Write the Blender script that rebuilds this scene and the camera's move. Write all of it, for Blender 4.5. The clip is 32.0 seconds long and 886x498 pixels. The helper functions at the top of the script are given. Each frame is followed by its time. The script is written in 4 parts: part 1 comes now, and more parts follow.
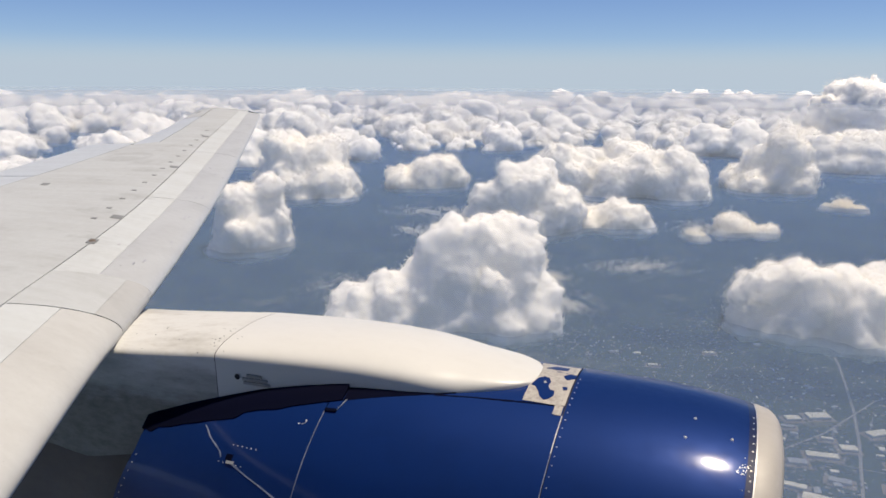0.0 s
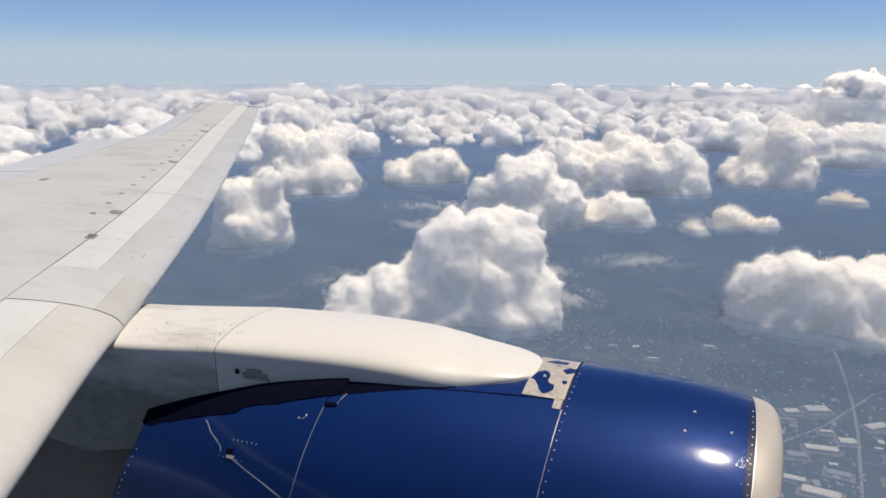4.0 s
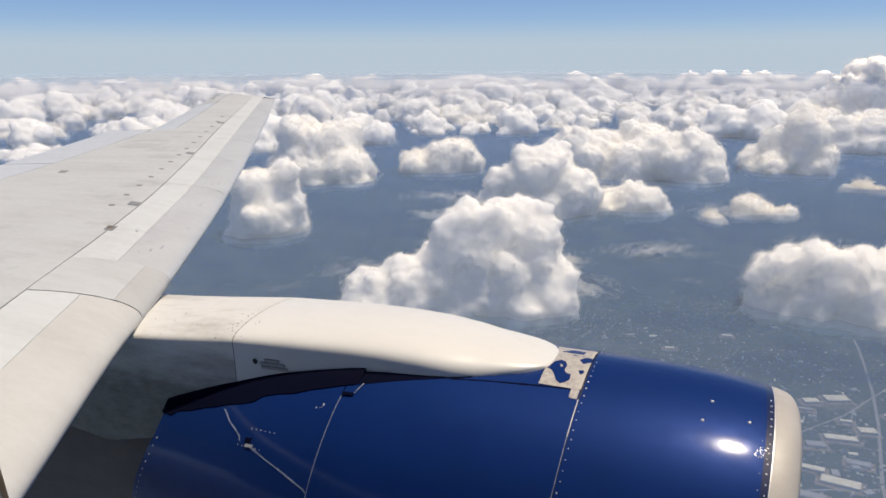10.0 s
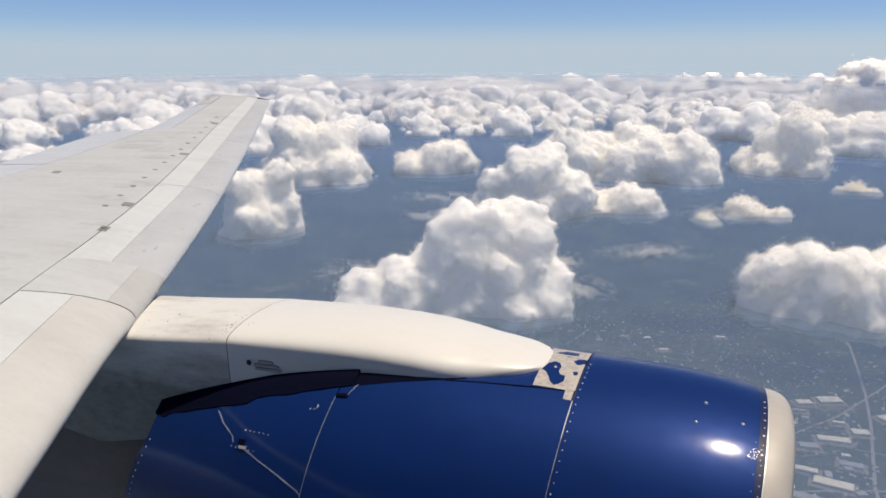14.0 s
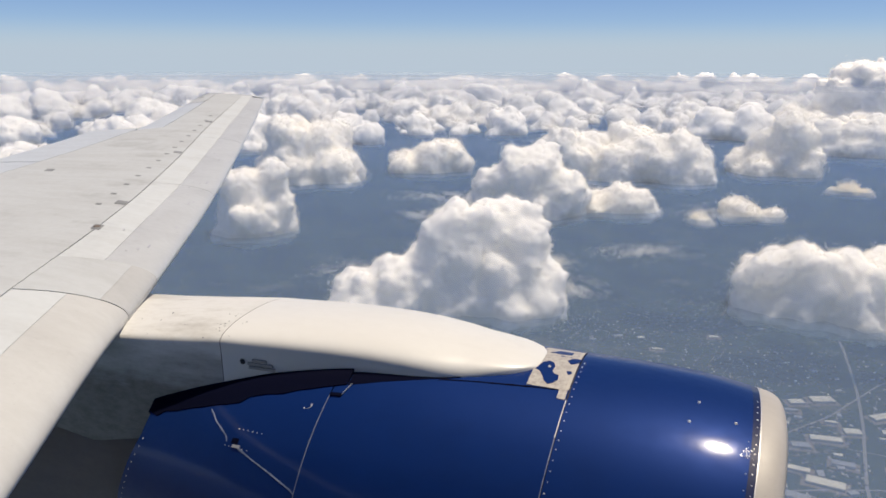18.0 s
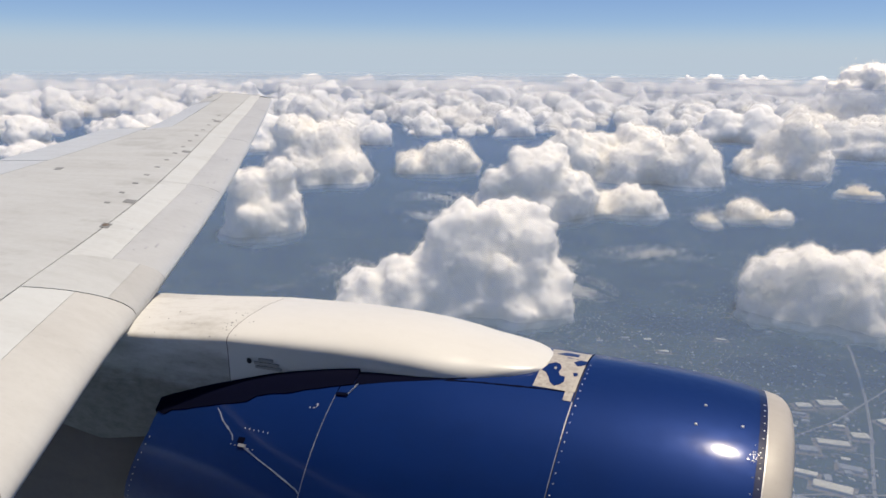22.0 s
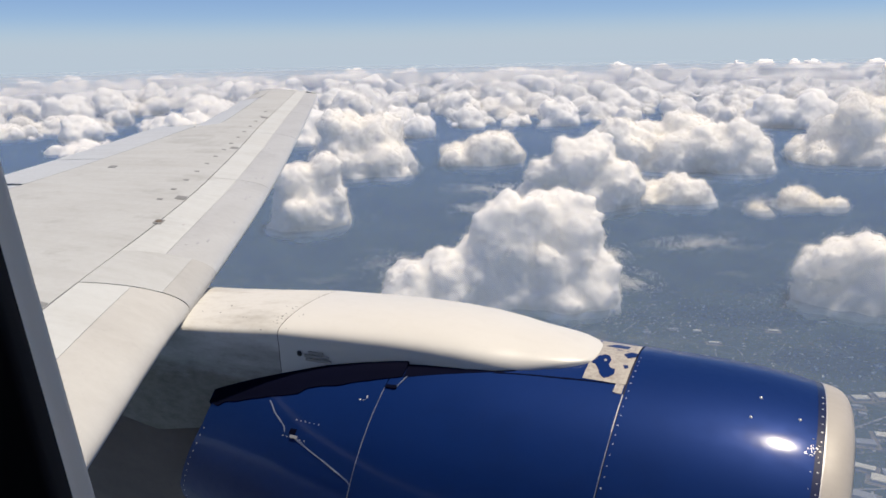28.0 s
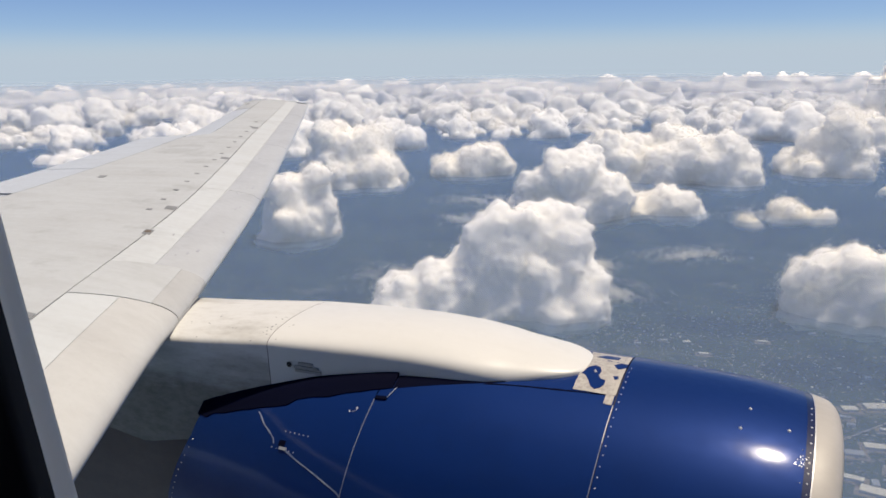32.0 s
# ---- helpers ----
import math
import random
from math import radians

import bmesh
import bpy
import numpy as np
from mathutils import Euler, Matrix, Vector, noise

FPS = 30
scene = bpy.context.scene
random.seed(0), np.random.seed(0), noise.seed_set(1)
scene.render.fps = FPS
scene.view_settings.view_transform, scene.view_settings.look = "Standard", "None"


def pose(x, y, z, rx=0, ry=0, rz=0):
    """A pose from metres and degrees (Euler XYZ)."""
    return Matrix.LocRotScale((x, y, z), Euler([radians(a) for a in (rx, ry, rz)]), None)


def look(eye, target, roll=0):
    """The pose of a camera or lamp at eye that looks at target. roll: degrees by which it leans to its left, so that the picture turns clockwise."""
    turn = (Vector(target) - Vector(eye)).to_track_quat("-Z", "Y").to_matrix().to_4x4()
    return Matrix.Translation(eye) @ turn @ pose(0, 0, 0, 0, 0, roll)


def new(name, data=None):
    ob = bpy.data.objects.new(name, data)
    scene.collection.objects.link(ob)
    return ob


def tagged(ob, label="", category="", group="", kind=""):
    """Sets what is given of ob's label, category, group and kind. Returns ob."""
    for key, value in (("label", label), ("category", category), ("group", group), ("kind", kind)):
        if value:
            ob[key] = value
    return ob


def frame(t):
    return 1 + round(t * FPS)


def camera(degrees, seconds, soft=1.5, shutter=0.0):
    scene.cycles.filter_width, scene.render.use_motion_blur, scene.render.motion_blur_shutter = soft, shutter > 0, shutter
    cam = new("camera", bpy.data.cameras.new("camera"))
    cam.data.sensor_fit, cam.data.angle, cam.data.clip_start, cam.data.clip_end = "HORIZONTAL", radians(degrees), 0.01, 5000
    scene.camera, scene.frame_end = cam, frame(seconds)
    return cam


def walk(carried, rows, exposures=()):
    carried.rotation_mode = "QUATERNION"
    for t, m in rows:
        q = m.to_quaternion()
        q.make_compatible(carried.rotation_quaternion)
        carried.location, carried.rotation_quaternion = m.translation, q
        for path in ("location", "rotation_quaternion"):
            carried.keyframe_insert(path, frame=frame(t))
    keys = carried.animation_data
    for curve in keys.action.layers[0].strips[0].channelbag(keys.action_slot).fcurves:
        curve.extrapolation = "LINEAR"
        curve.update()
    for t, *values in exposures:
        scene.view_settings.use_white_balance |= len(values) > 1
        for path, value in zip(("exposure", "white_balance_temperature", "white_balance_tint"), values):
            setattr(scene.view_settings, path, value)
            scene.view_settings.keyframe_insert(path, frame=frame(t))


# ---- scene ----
# ---- camera ----
cam = camera(60, 32.0, soft=1.6)
PATH = [
    (0.0, pose(0, 0, 0, 77.232, -0.375, 19.627)),
    (0.5, pose(0, 0, 0, 77.147, -0.367, 19.554)),
    (1.0, pose(0, 0, 0, 77.111, -0.424, 19.519)),
    (1.5, pose(0, 0, 0, 77.077, -0.372, 19.535)),
    (2.0, pose(0, 0, 0, 76.903, -0.360, 19.552)),
    (2.5, pose(0, 0, 0, 76.850, -0.338, 19.522)),
    (4.5, pose(0, 0, 0, 76.816, -0.153, 19.606)),
    (5.0, pose(0, 0, 0, 76.870, -0.012, 19.609)),
    (5.5, pose(0, 0, 0, 76.396, -0.029, 19.338)),
    (6.0, pose(0, 0, 0, 76.156, -0.106, 19.152)),
    (6.5, pose(0, 0, 0, 76.195, -0.150, 19.384)),
    (7.0, pose(0, 0, 0, 76.006, -0.138, 19.421)),
    (7.5, pose(0, 0, 0, 75.971, -0.005, 19.505)),
    (8.0, pose(0, 0, 0, 75.909, 0.009, 19.555)),
    (8.5, pose(0, 0, 0, 76.085, 0.007, 19.555)),
    (9.0, pose(0, 0, 0, 76.200, 0.056, 19.974)),
    (9.5, pose(0, 0, 0, 76.122, 0.044, 20.112)),
    (10.0, pose(0, 0, 0, 76.056, 0.255, 20.658)),
    (10.5, pose(0, 0, 0, 76.256, 0.234, 20.444)),
    (11.0, pose(0, 0, 0, 76.411, 0.262, 20.355)),
    (11.5, pose(0, 0, 0, 76.476, 0.195, 20.430)),
    (12.0, pose(0, 0, 0, 76.362, 0.251, 20.346)),
    (12.5, pose(0, 0, 0, 76.293, 0.255, 20.309)),
    (13.0, pose(0, 0, 0, 76.335, 0.147, 20.471)),
    (13.5, pose(0, 0, 0, 76.240, 0.068, 20.367)),
    (14.0, pose(0, 0, 0, 76.157, 0.071, 20.278)),
    (14.5, pose(0, 0, 0, 76.303, -0.018, 20.232)),
    (16.5, pose(0, 0, 0, 76.722, -0.346, 20.100)),
    (17.0, pose(0, 0, 0, 76.502, -0.261, 19.995)),
    (17.5, pose(0, 0, 0, 76.307, -0.178, 19.866)),
    (18.0, pose(0, 0, 0, 76.100, -0.181, 19.902)),
    (18.5, pose(0, 0, 0, 76.154, -0.287, 19.963)),
    (19.0, pose(0, 0, 0, 76.157, -0.351, 20.066)),
    (19.5, pose(0, 0, 0, 76.269, -0.415, 20.045)),
    (20.0, pose(0, 0, 0, 76.205, -0.406, 20.092)),
    (20.5, pose(0, 0, 0, 76.190, -0.380, 20.199)),
    (21.0, pose(0, 0, 0, 76.168, -0.415, 20.318)),
    (21.5, pose(0, 0, 0, 76.286, -0.461, 20.363)),
    (22.0, pose(0, 0, 0, 76.150, -0.414, 20.485)),
    (22.5, pose(0, 0, 0, 76.090, -0.510, 20.550)),
    (23.0, pose(0, 0, 0, 76.466, -0.495, 20.646)),
    (23.5, pose(0, 0, 0, 76.567, -0.261, 20.572)),
    (24.0, pose(0, 0, 0, 76.077, -0.077, 20.779)),
    (24.5, pose(0, 0, 0, 75.885, -0.160, 20.496)),
    (25.0, pose(0, 0, 0, 75.885, -0.308, 20.399)),
    (25.5, pose(0, 0, 0, 76.229, -0.364, 20.578)),
    (26.0, pose(0, 0, 0, 76.222, -0.274, 20.732)),
    (26.1, pose(-0.0000, 0, 0, 76.222, -0.274, 20.732)),
    (26.2, pose(-0.0076, 0, 0, 75.738, 0.255, 21.867)),
    (26.3, pose(-0.0118, 0, 0, 75.472, 0.545, 22.491)),
    (26.4, pose(-0.0148, 0, 0, 75.278, 0.756, 22.945)),
    (26.5, pose(-0.019, 0, 0, 75.012, 1.047, 23.569)),
    (28.5, pose(-0.019, 0, 0, 75.714, 0.991, 23.541)),
    (29.0, pose(-0.019, 0, 0, 75.724, 0.966, 23.227)),
    (29.5, pose(-0.019, 0, 0, 76.045, 0.853, 22.840)),
    (30.0, pose(-0.019, 0, 0, 75.713, 1.007, 22.743)),
    (30.5, pose(-0.019, 0, 0, 75.551, 1.071, 23.147)),
    (31.0, pose(-0.019, 0, 0, 75.488, 1.042, 23.084)),
    (31.5, pose(-0.019, 0, 0, 75.677, 1.099, 23.246)),
    (32.0, pose(-0.019, 0, 0, 76.376, 0.713, 22.915)),
]

walk(cam, PATH, [(0.0, 0.0, 7150, 13)])

# ---- sky and sun ----
SUN_EL, SUN_AZ = radians(74.0), radians(68.5)
SUN_DIR = Vector((math.cos(SUN_EL) * math.sin(SUN_AZ), math.cos(SUN_EL) * math.cos(SUN_AZ), math.sin(SUN_EL)))
world = bpy.data.worlds.new("sky")
scene.world = world
world.use_nodes = True
wn = world.node_tree
wn.nodes.clear()
sky = wn.nodes.new("ShaderNodeTexSky")
sky.sky_type = "NISHITA"
sky.sun_disc = False
sky.sun_elevation, sky.sun_rotation = SUN_EL, SUN_AZ
sky.altitude, sky.air_density, sky.dust_density, sky.ozone_density = 3000.0, 1.0, 0.0, 2.5
bg = wn.nodes.new("ShaderNodeBackground")
bg.inputs["Strength"].default_value = 0.080
out = wn.nodes.new("ShaderNodeOutputWorld")
tint = wn.nodes.new("ShaderNodeMix")
tint.data_type, tint.blend_type = "RGBA", "MULTIPLY"
tint.inputs[0].default_value = 1.0
tint.inputs[7].default_value = (0.80, 0.97, 1.30, 1)
wn.links.new(sky.outputs[0], tint.inputs[6])
wn.links.new(tint.outputs[2], bg.inputs[0])
wn.links.new(bg.outputs[0], out.inputs[0])
sun_data = bpy.data.lights.new("sun", "SUN")
sun_data.energy, sun_data.angle, sun_data.color = 5.0, radians(0.53), (1.0, 0.92, 0.77)
sun = new("sun", sun_data)
sun.matrix_world = look(SUN_DIR * 100, (0, 0, 0))


# ---- materials ----
class Mat:
    """A small wrapper to write node materials in few lines."""

    def __init__(self, name):
        self.m = bpy.data.materials.new(name)
        self.m.use_nodes = True
        self.t = self.m.node_tree
        self.t.nodes.clear()
        self.o = self.node("ShaderNodeOutputMaterial")
        self.p = self.node("ShaderNodeBsdfPrincipled")
        self.link(self.p.outputs[0], self.o.inputs[0])
        self.c = self.node("ShaderNodeTexCoord")

    def node(self, kind, **kw):
        n = self.t.nodes.new(kind)
        for k, v in kw.items():
            if k in n.inputs:
                n.inputs[k].default_value = v
        return n

    def link(self, a, b):
        self.t.links.new(a, b)

    def noise(self, scale, detail=4.0, rough=0.6, stretch=(1, 1, 1), shift=(0, 0, 0), kind="ShaderNodeTexNoise"):
        mp = self.node("ShaderNodeMapping")
        mp.inputs["Scale"].default_value = stretch
        mp.inputs["Location"].default_value = shift
        self.link(self.c.outputs["Object"], mp.inputs[0])
        n = self.node(kind, Scale=scale)
        if kind == "ShaderNodeTexNoise":
            n.inputs["Detail"].default_value, n.inputs["Roughness"].default_value = detail, rough
        self.link(mp.outputs[0], n.inputs["Vector"])
        return n

    def ramp(self, value, *stops):
        r = self.node("ShaderNodeValToRGB")
        e = r.color_ramp.elements
        while len(e) < len(stops):
            e.new(0.5)
        for i, (at, col) in enumerate(stops):
            e[i].position = at
            e[i].color = (*col, 1) if isinstance(col, tuple) else (col, col, col, 1)
        self.link(value, r.inputs[0])
        return r.outputs[0]

    def mix(self, fac, a, b, mode="MIX"):
        n = self.t.nodes.new("ShaderNodeMix")
        n.data_type, n.blend_type = "RGBA", mode
        for sock, v in ((n.inputs[0], fac), (n.inputs[6], a), (n.inputs[7], b)):
            if isinstance(v, bpy.types.NodeSocket):
                self.link(v, sock)
            elif isinstance(v, tuple):
                sock.default_value = (*v, 1)
            else:
                sock.default_value = v
        return n.outputs[2]

    def bump(self, value, strength, dist):
        b = self.node("ShaderNodeBump", Strength=strength, Distance=dist)
        self.link(value, b.inputs["Height"])
        self.link(b.outputs[0], self.p.inputs["Normal"])

    def base(self, value):
        if isinstance(value, tuple):
            self.p.inputs["Base Color"].default_value = (*value, 1)
        else:
            self.link(value, self.p.inputs["Base Color"])

    def set(self, **kw):
        for k, v in kw.items():
            self.p.inputs[k.replace("_", " ")].default_value = v
        return self


def painted(name, col, dirt, rough=0.35, coat=0.0, metal=0.0, streak=(0.25, 1.6, 1.0), amount=0.5, bump=0.02, spec=0.5):
    """Aircraft paint: a colour with streaks of grime along the airflow and fine mottling."""
    k = Mat(name)
    a = k.noise(2.2, 6, 0.65, streak)
    b = k.noise(14.0, 5, 0.7, (0.6, 1, 1))
    f1 = k.ramp(a.outputs[0], (0.42, 0.0), (0.75, amount))
    f2 = k.ramp(b.outputs[0], (0.45, 0.0), (0.8, amount * 0.6))
    sm = k.noise(0.9, 5, 0.7, (0.8, 1.3, 1.0), (5.0, 2.0, 1.0))
    f3 = k.ramp(sm.outputs[0], (0.56, 0.0), (0.66, amount * 0.55))
    sp = k.noise(55.0, 2, 0.5)
    f4 = k.ramp(sp.outputs[0], (0.70, 0.0), (0.74, amount * 0.5))
    body = k.mix(f3, k.mix(f2, k.mix(f1, col, dirt), tuple(c * 0.8 for c in col)), tuple(c * 0.72 for c in dirt))
    k.base(k.mix(f4, body, tuple(c * 0.6 for c in dirt)))
    r = k.ramp(b.outputs[0], (0.3, rough), (0.8, min(1.0, rough + 0.15)))
    k.link(r, k.p.inputs["Roughness"])
    k.set(Metallic=metal, Specular_IOR_Level=spec, Coat_Weight=coat, Coat_Roughness=0.13)
    k.bump(k.noise(3.0, 3, 0.5).outputs[0], 0.25, bump)
    if coat:
        cb = k.node("ShaderNodeBump", Strength=0.35, Distance=0.0016)
        k.link(k.noise(9.0, 3, 0.55).outputs[0], cb.inputs["Height"])
        k.link(cb.outputs[0], k.p.inputs["Coat Normal"])
    return k.m


M_WING = painted("wing_grey_paint", (0.44, 0.468, 0.488), (0.33, 0.34, 0.345), 0.5, amount=0.6)
M_PANEL = painted("white_panel_paint", (0.505, 0.54, 0.56), (0.40, 0.41, 0.41), 0.45, amount=0.45)
M_SLAT = painted("slat_metal", (0.545, 0.565, 0.565), (0.42, 0.43, 0.43), 0.27, metal=0.2, streak=(1.2, 0.4, 1), amount=0.45)
M_LEAD = painted("inboard_edge_paint", (0.48, 0.49, 0.485), (0.39, 0.39, 0.38), 0.36, amount=0.6)
M_STRUT = painted("strut_edge_paint", (0.415, 0.425, 0.425), (0.32, 0.325, 0.325), 0.34, amount=0.6)
M_FLAP = painted("flap_paint", (0.50, 0.54, 0.575), (0.40, 0.42, 0.44), 0.3)
M_PYLON = painted("pylon_white_paint", (0.62, 0.625, 0.61), (0.53, 0.515, 0.475), 0.3, coat=0.12, amount=0.25, bump=0.002)


def shaded_aft_paint():
    """Aft fairing paint: white, with the shade under the wing painted in as streaky brown, denser lower down."""
    k = Mat("pylon_aft_shade_paint")
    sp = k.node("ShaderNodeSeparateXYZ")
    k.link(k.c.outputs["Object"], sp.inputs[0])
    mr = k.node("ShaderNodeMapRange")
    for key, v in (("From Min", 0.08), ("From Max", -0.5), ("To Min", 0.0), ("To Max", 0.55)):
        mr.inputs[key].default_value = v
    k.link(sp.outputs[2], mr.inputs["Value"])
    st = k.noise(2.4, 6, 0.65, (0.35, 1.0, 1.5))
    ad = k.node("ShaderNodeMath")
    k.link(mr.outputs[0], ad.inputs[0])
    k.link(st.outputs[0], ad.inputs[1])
    # shade of the side below the shoulder, put into the colour
    shade_mask = k.ramp(ad.outputs[0], (0.46, 0.0), (0.88, 1.0))
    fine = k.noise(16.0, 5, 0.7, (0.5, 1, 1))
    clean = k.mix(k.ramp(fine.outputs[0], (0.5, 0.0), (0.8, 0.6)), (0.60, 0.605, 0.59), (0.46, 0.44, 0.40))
    shade_tone = k.mix(k.ramp(fine.outputs[0], (0.4, 0.0), (0.7, 1.0)), (0.235, 0.22, 0.195), (0.15, 0.14, 0.12))
    k.base(k.mix(shade_mask, clean, shade_tone))
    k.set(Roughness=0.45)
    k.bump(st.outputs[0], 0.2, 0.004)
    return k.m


M_PYLON2 = shaded_aft_paint()
M_LIP = painted("inlet_lip_paint", (0.375, 0.36, 0.34), (0.31, 0.29, 0.265), 0.4, amount=0.45, bump=0.006)
M_BLUE = painted("engine_blue_paint", (0.0025, 0.0225, 0.125), (0.003, 0.0175, 0.088), 0.42, coat=0.46, metal=0.3, amount=0.3, streak=(0.7, 0.7, 0.7), bump=0.002, spec=0.08)
M_BLUE_DARK = painted("seal_dark_blue", (0.003, 0.004, 0.014), (0.005, 0.005, 0.011), 0.9, spec=0.02)
M_BAND = painted("band_navy", (0.003, 0.010, 0.055), (0.004, 0.010, 0.04), 0.4, coat=0.5, spec=0.2)
M_DARK = painted("dark_gap", (0.03, 0.03, 0.032), (0.06, 0.055, 0.05), 0.8)
M_CORE = painted("aft_cowl_metal", (0.17, 0.138, 0.122), (0.10, 0.085, 0.075), 0.7, metal=0.0, amount=0.6)
M_SLEEVE = painted("sleeve_grey_paint", (0.42, 0.40, 0.37), (0.28, 0.26, 0.23), 0.5, amount=0.6)
M_BELLY = painted("fuselage_blue_paint", (0.006, 0.02, 0.07), (0.02, 0.03, 0.06), 0.35, coat=0.5, amount=0.2)
M_HATCH = painted("hatch_grey", (0.21, 0.225, 0.24), (0.11, 0.115, 0.12), 0.6)
M_RIVET = painted("rivet_silver", (0.55, 0.56, 0.58), (0.36, 0.37, 0.4), 0.3, metal=0.5)
M_MARK = painted("marking_grey", (0.33, 0.32, 0.3), (0.3, 0.3, 0.28), 0.7)
M_SCRATCH = painted("wear_highlight_silver", (0.30, 0.34, 0.44), (0.02, 0.05, 0.16), 0.45, metal=0.2, streak=(4, 4, 4), amount=1.0)
M_TRIM = painted("window_trim_plastic", (0.72, 0.61, 0.48), (0.64, 0.53, 0.41), 0.6, amount=0.3)
M_SEAL = painted("window_seal_shaded", (0.012, 0.010, 0.010), (0.02, 0.017, 0.016), 0.85, amount=0.3, spec=0.1)
M_CABIN = painted("cabin_liner", (0.35, 0.34, 0.32), (0.28, 0.27, 0.25), 0.7, amount=0.3)


def patch_paint():
    """Bare, flaked area: blue paint left in islands over a sanded beige-grey primer."""
    k = Mat("flaked_primer")
    n = k.noise(9.0, 4, 0.6, shift=(0.7, 0.1, 0.3))
    s = k.noise(30, 4, 0.7)
    prim = k.mix(k.ramp(s.outputs[0], (0.4, 0.0), (0.7, 1.0)), (0.41, 0.39, 0.365), (0.24, 0.225, 0.21))
    k.base(k.mix(k.ramp(n.outputs[0], (0.64, 0.0), (0.66, 1.0)), prim, (0.02, 0.04, 0.12)))
    k.set(Roughness=0.5)
    k.bump(n.outputs[0], 0.3, 0.02)
    return k.m


M_PATCH = patch_paint()


def cloud_material(name, deep, scale, relief=5.0):
    """White droplets: light scatters deep inside, over fine billows."""
    k = Mat(name)
    k.base((1.0, 0.968, 0.90))
    k.set(Roughness=1.0, Specular_IOR_Level=0.0, Subsurface_Weight=1.0, Subsurface_Radius=(1.0, 1.0, 1.0), Subsurface_Scale=deep)
    k.bump(k.noise(scale, 6, 0.6).outputs[0], 0.4, relief)
    return k.m


def fluff_material():
    """Loose droplets: white, lit through as well as on."""
    k = Mat("cloud_fluff")
    d = k.node("ShaderNodeBsdfDiffuse")
    tl = k.node("ShaderNodeBsdfTranslucent")
    mx = k.node("ShaderNodeMixShader")
    for n in (d, tl):
        n.inputs[0].default_value = (1.0, 0.968, 0.90, 1)
    mx.inputs[0].default_value = 0.5
    k.link(d.outputs[0], mx.inputs[1])
    k.link(tl.outputs[0], mx.inputs[2])
    k.link(mx.outputs[0], k.o.inputs[0])
    return k.m


M_FLUFF = fluff_material()
M_CLOUD = cloud_material("cloud_white", 26.0, 0.08, 4.0)
M_CLOUD_FAR = cloud_material("cloud_white_far", 34.0, 0.03, 16.0)


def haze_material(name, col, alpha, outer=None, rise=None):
    """A tinted half-clear sheet imitating airlight; outer: its density far out, where one looks along it; rise: heights
    between which an upright sheet sets in.
    """
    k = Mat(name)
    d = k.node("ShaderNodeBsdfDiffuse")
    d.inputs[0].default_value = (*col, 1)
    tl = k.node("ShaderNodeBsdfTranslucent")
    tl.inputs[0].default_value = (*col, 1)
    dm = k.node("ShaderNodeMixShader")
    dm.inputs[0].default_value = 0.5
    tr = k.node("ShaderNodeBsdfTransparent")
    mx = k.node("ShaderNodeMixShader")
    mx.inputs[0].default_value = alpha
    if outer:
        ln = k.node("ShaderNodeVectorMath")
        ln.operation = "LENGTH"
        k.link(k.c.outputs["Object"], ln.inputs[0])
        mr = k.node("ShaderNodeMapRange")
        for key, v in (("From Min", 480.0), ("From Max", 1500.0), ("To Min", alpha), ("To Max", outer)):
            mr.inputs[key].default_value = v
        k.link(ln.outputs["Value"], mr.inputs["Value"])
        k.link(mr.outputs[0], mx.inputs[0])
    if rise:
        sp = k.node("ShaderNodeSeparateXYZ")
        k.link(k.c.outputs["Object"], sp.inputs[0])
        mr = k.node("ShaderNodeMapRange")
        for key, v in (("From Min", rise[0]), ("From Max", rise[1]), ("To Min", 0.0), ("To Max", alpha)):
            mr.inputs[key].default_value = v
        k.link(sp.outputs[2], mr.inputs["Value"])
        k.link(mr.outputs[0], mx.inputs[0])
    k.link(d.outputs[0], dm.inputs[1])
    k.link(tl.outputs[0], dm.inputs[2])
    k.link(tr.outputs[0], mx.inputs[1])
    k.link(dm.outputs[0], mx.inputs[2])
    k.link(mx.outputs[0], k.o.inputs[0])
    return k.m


M_HAZE = haze_material("low_haze_tint", (0.165, 0.375, 0.77), 0.15, 0.37)
M_AIR = haze_material("airlight_tint", (0.50, 0.58, 0.71), 0.21, 0.28)


def ground_material():
    k = Mat("farmland_and_forest")
    big = k.noise(0.0035, 6, 0.6)
    fine = k.noise(0.03, 8, 0.75)
    vor = k.noise(0.014, kind="ShaderNodeTexVoronoi", stretch=(1, 1.6, 1))
    forest = k.mix(k.ramp(fine.outputs[0], (0.35, 0.0), (0.7, 1.0)), (0.022, 0.040, 0.030), (0.05, 0.075, 0.045))
    field = k.mix(vor.outputs["Color"], (0.09, 0.115, 0.06), (0.24, 0.21, 0.15))
    sel = k.ramp(k.noise(0.008, 7, 0.7, shift=(40, 9, 0)).outputs[0], (0.55, 0.0), (0.62, 0.75))
    k.base(k.mix(sel, forest, k.mix(k.ramp(big.outputs[0], (0.4, 0.2), (0.6, 0.9)), forest, field)))
    k.set(Roughness=0.95, Specular_IOR_Level=0.1)
    return k.m


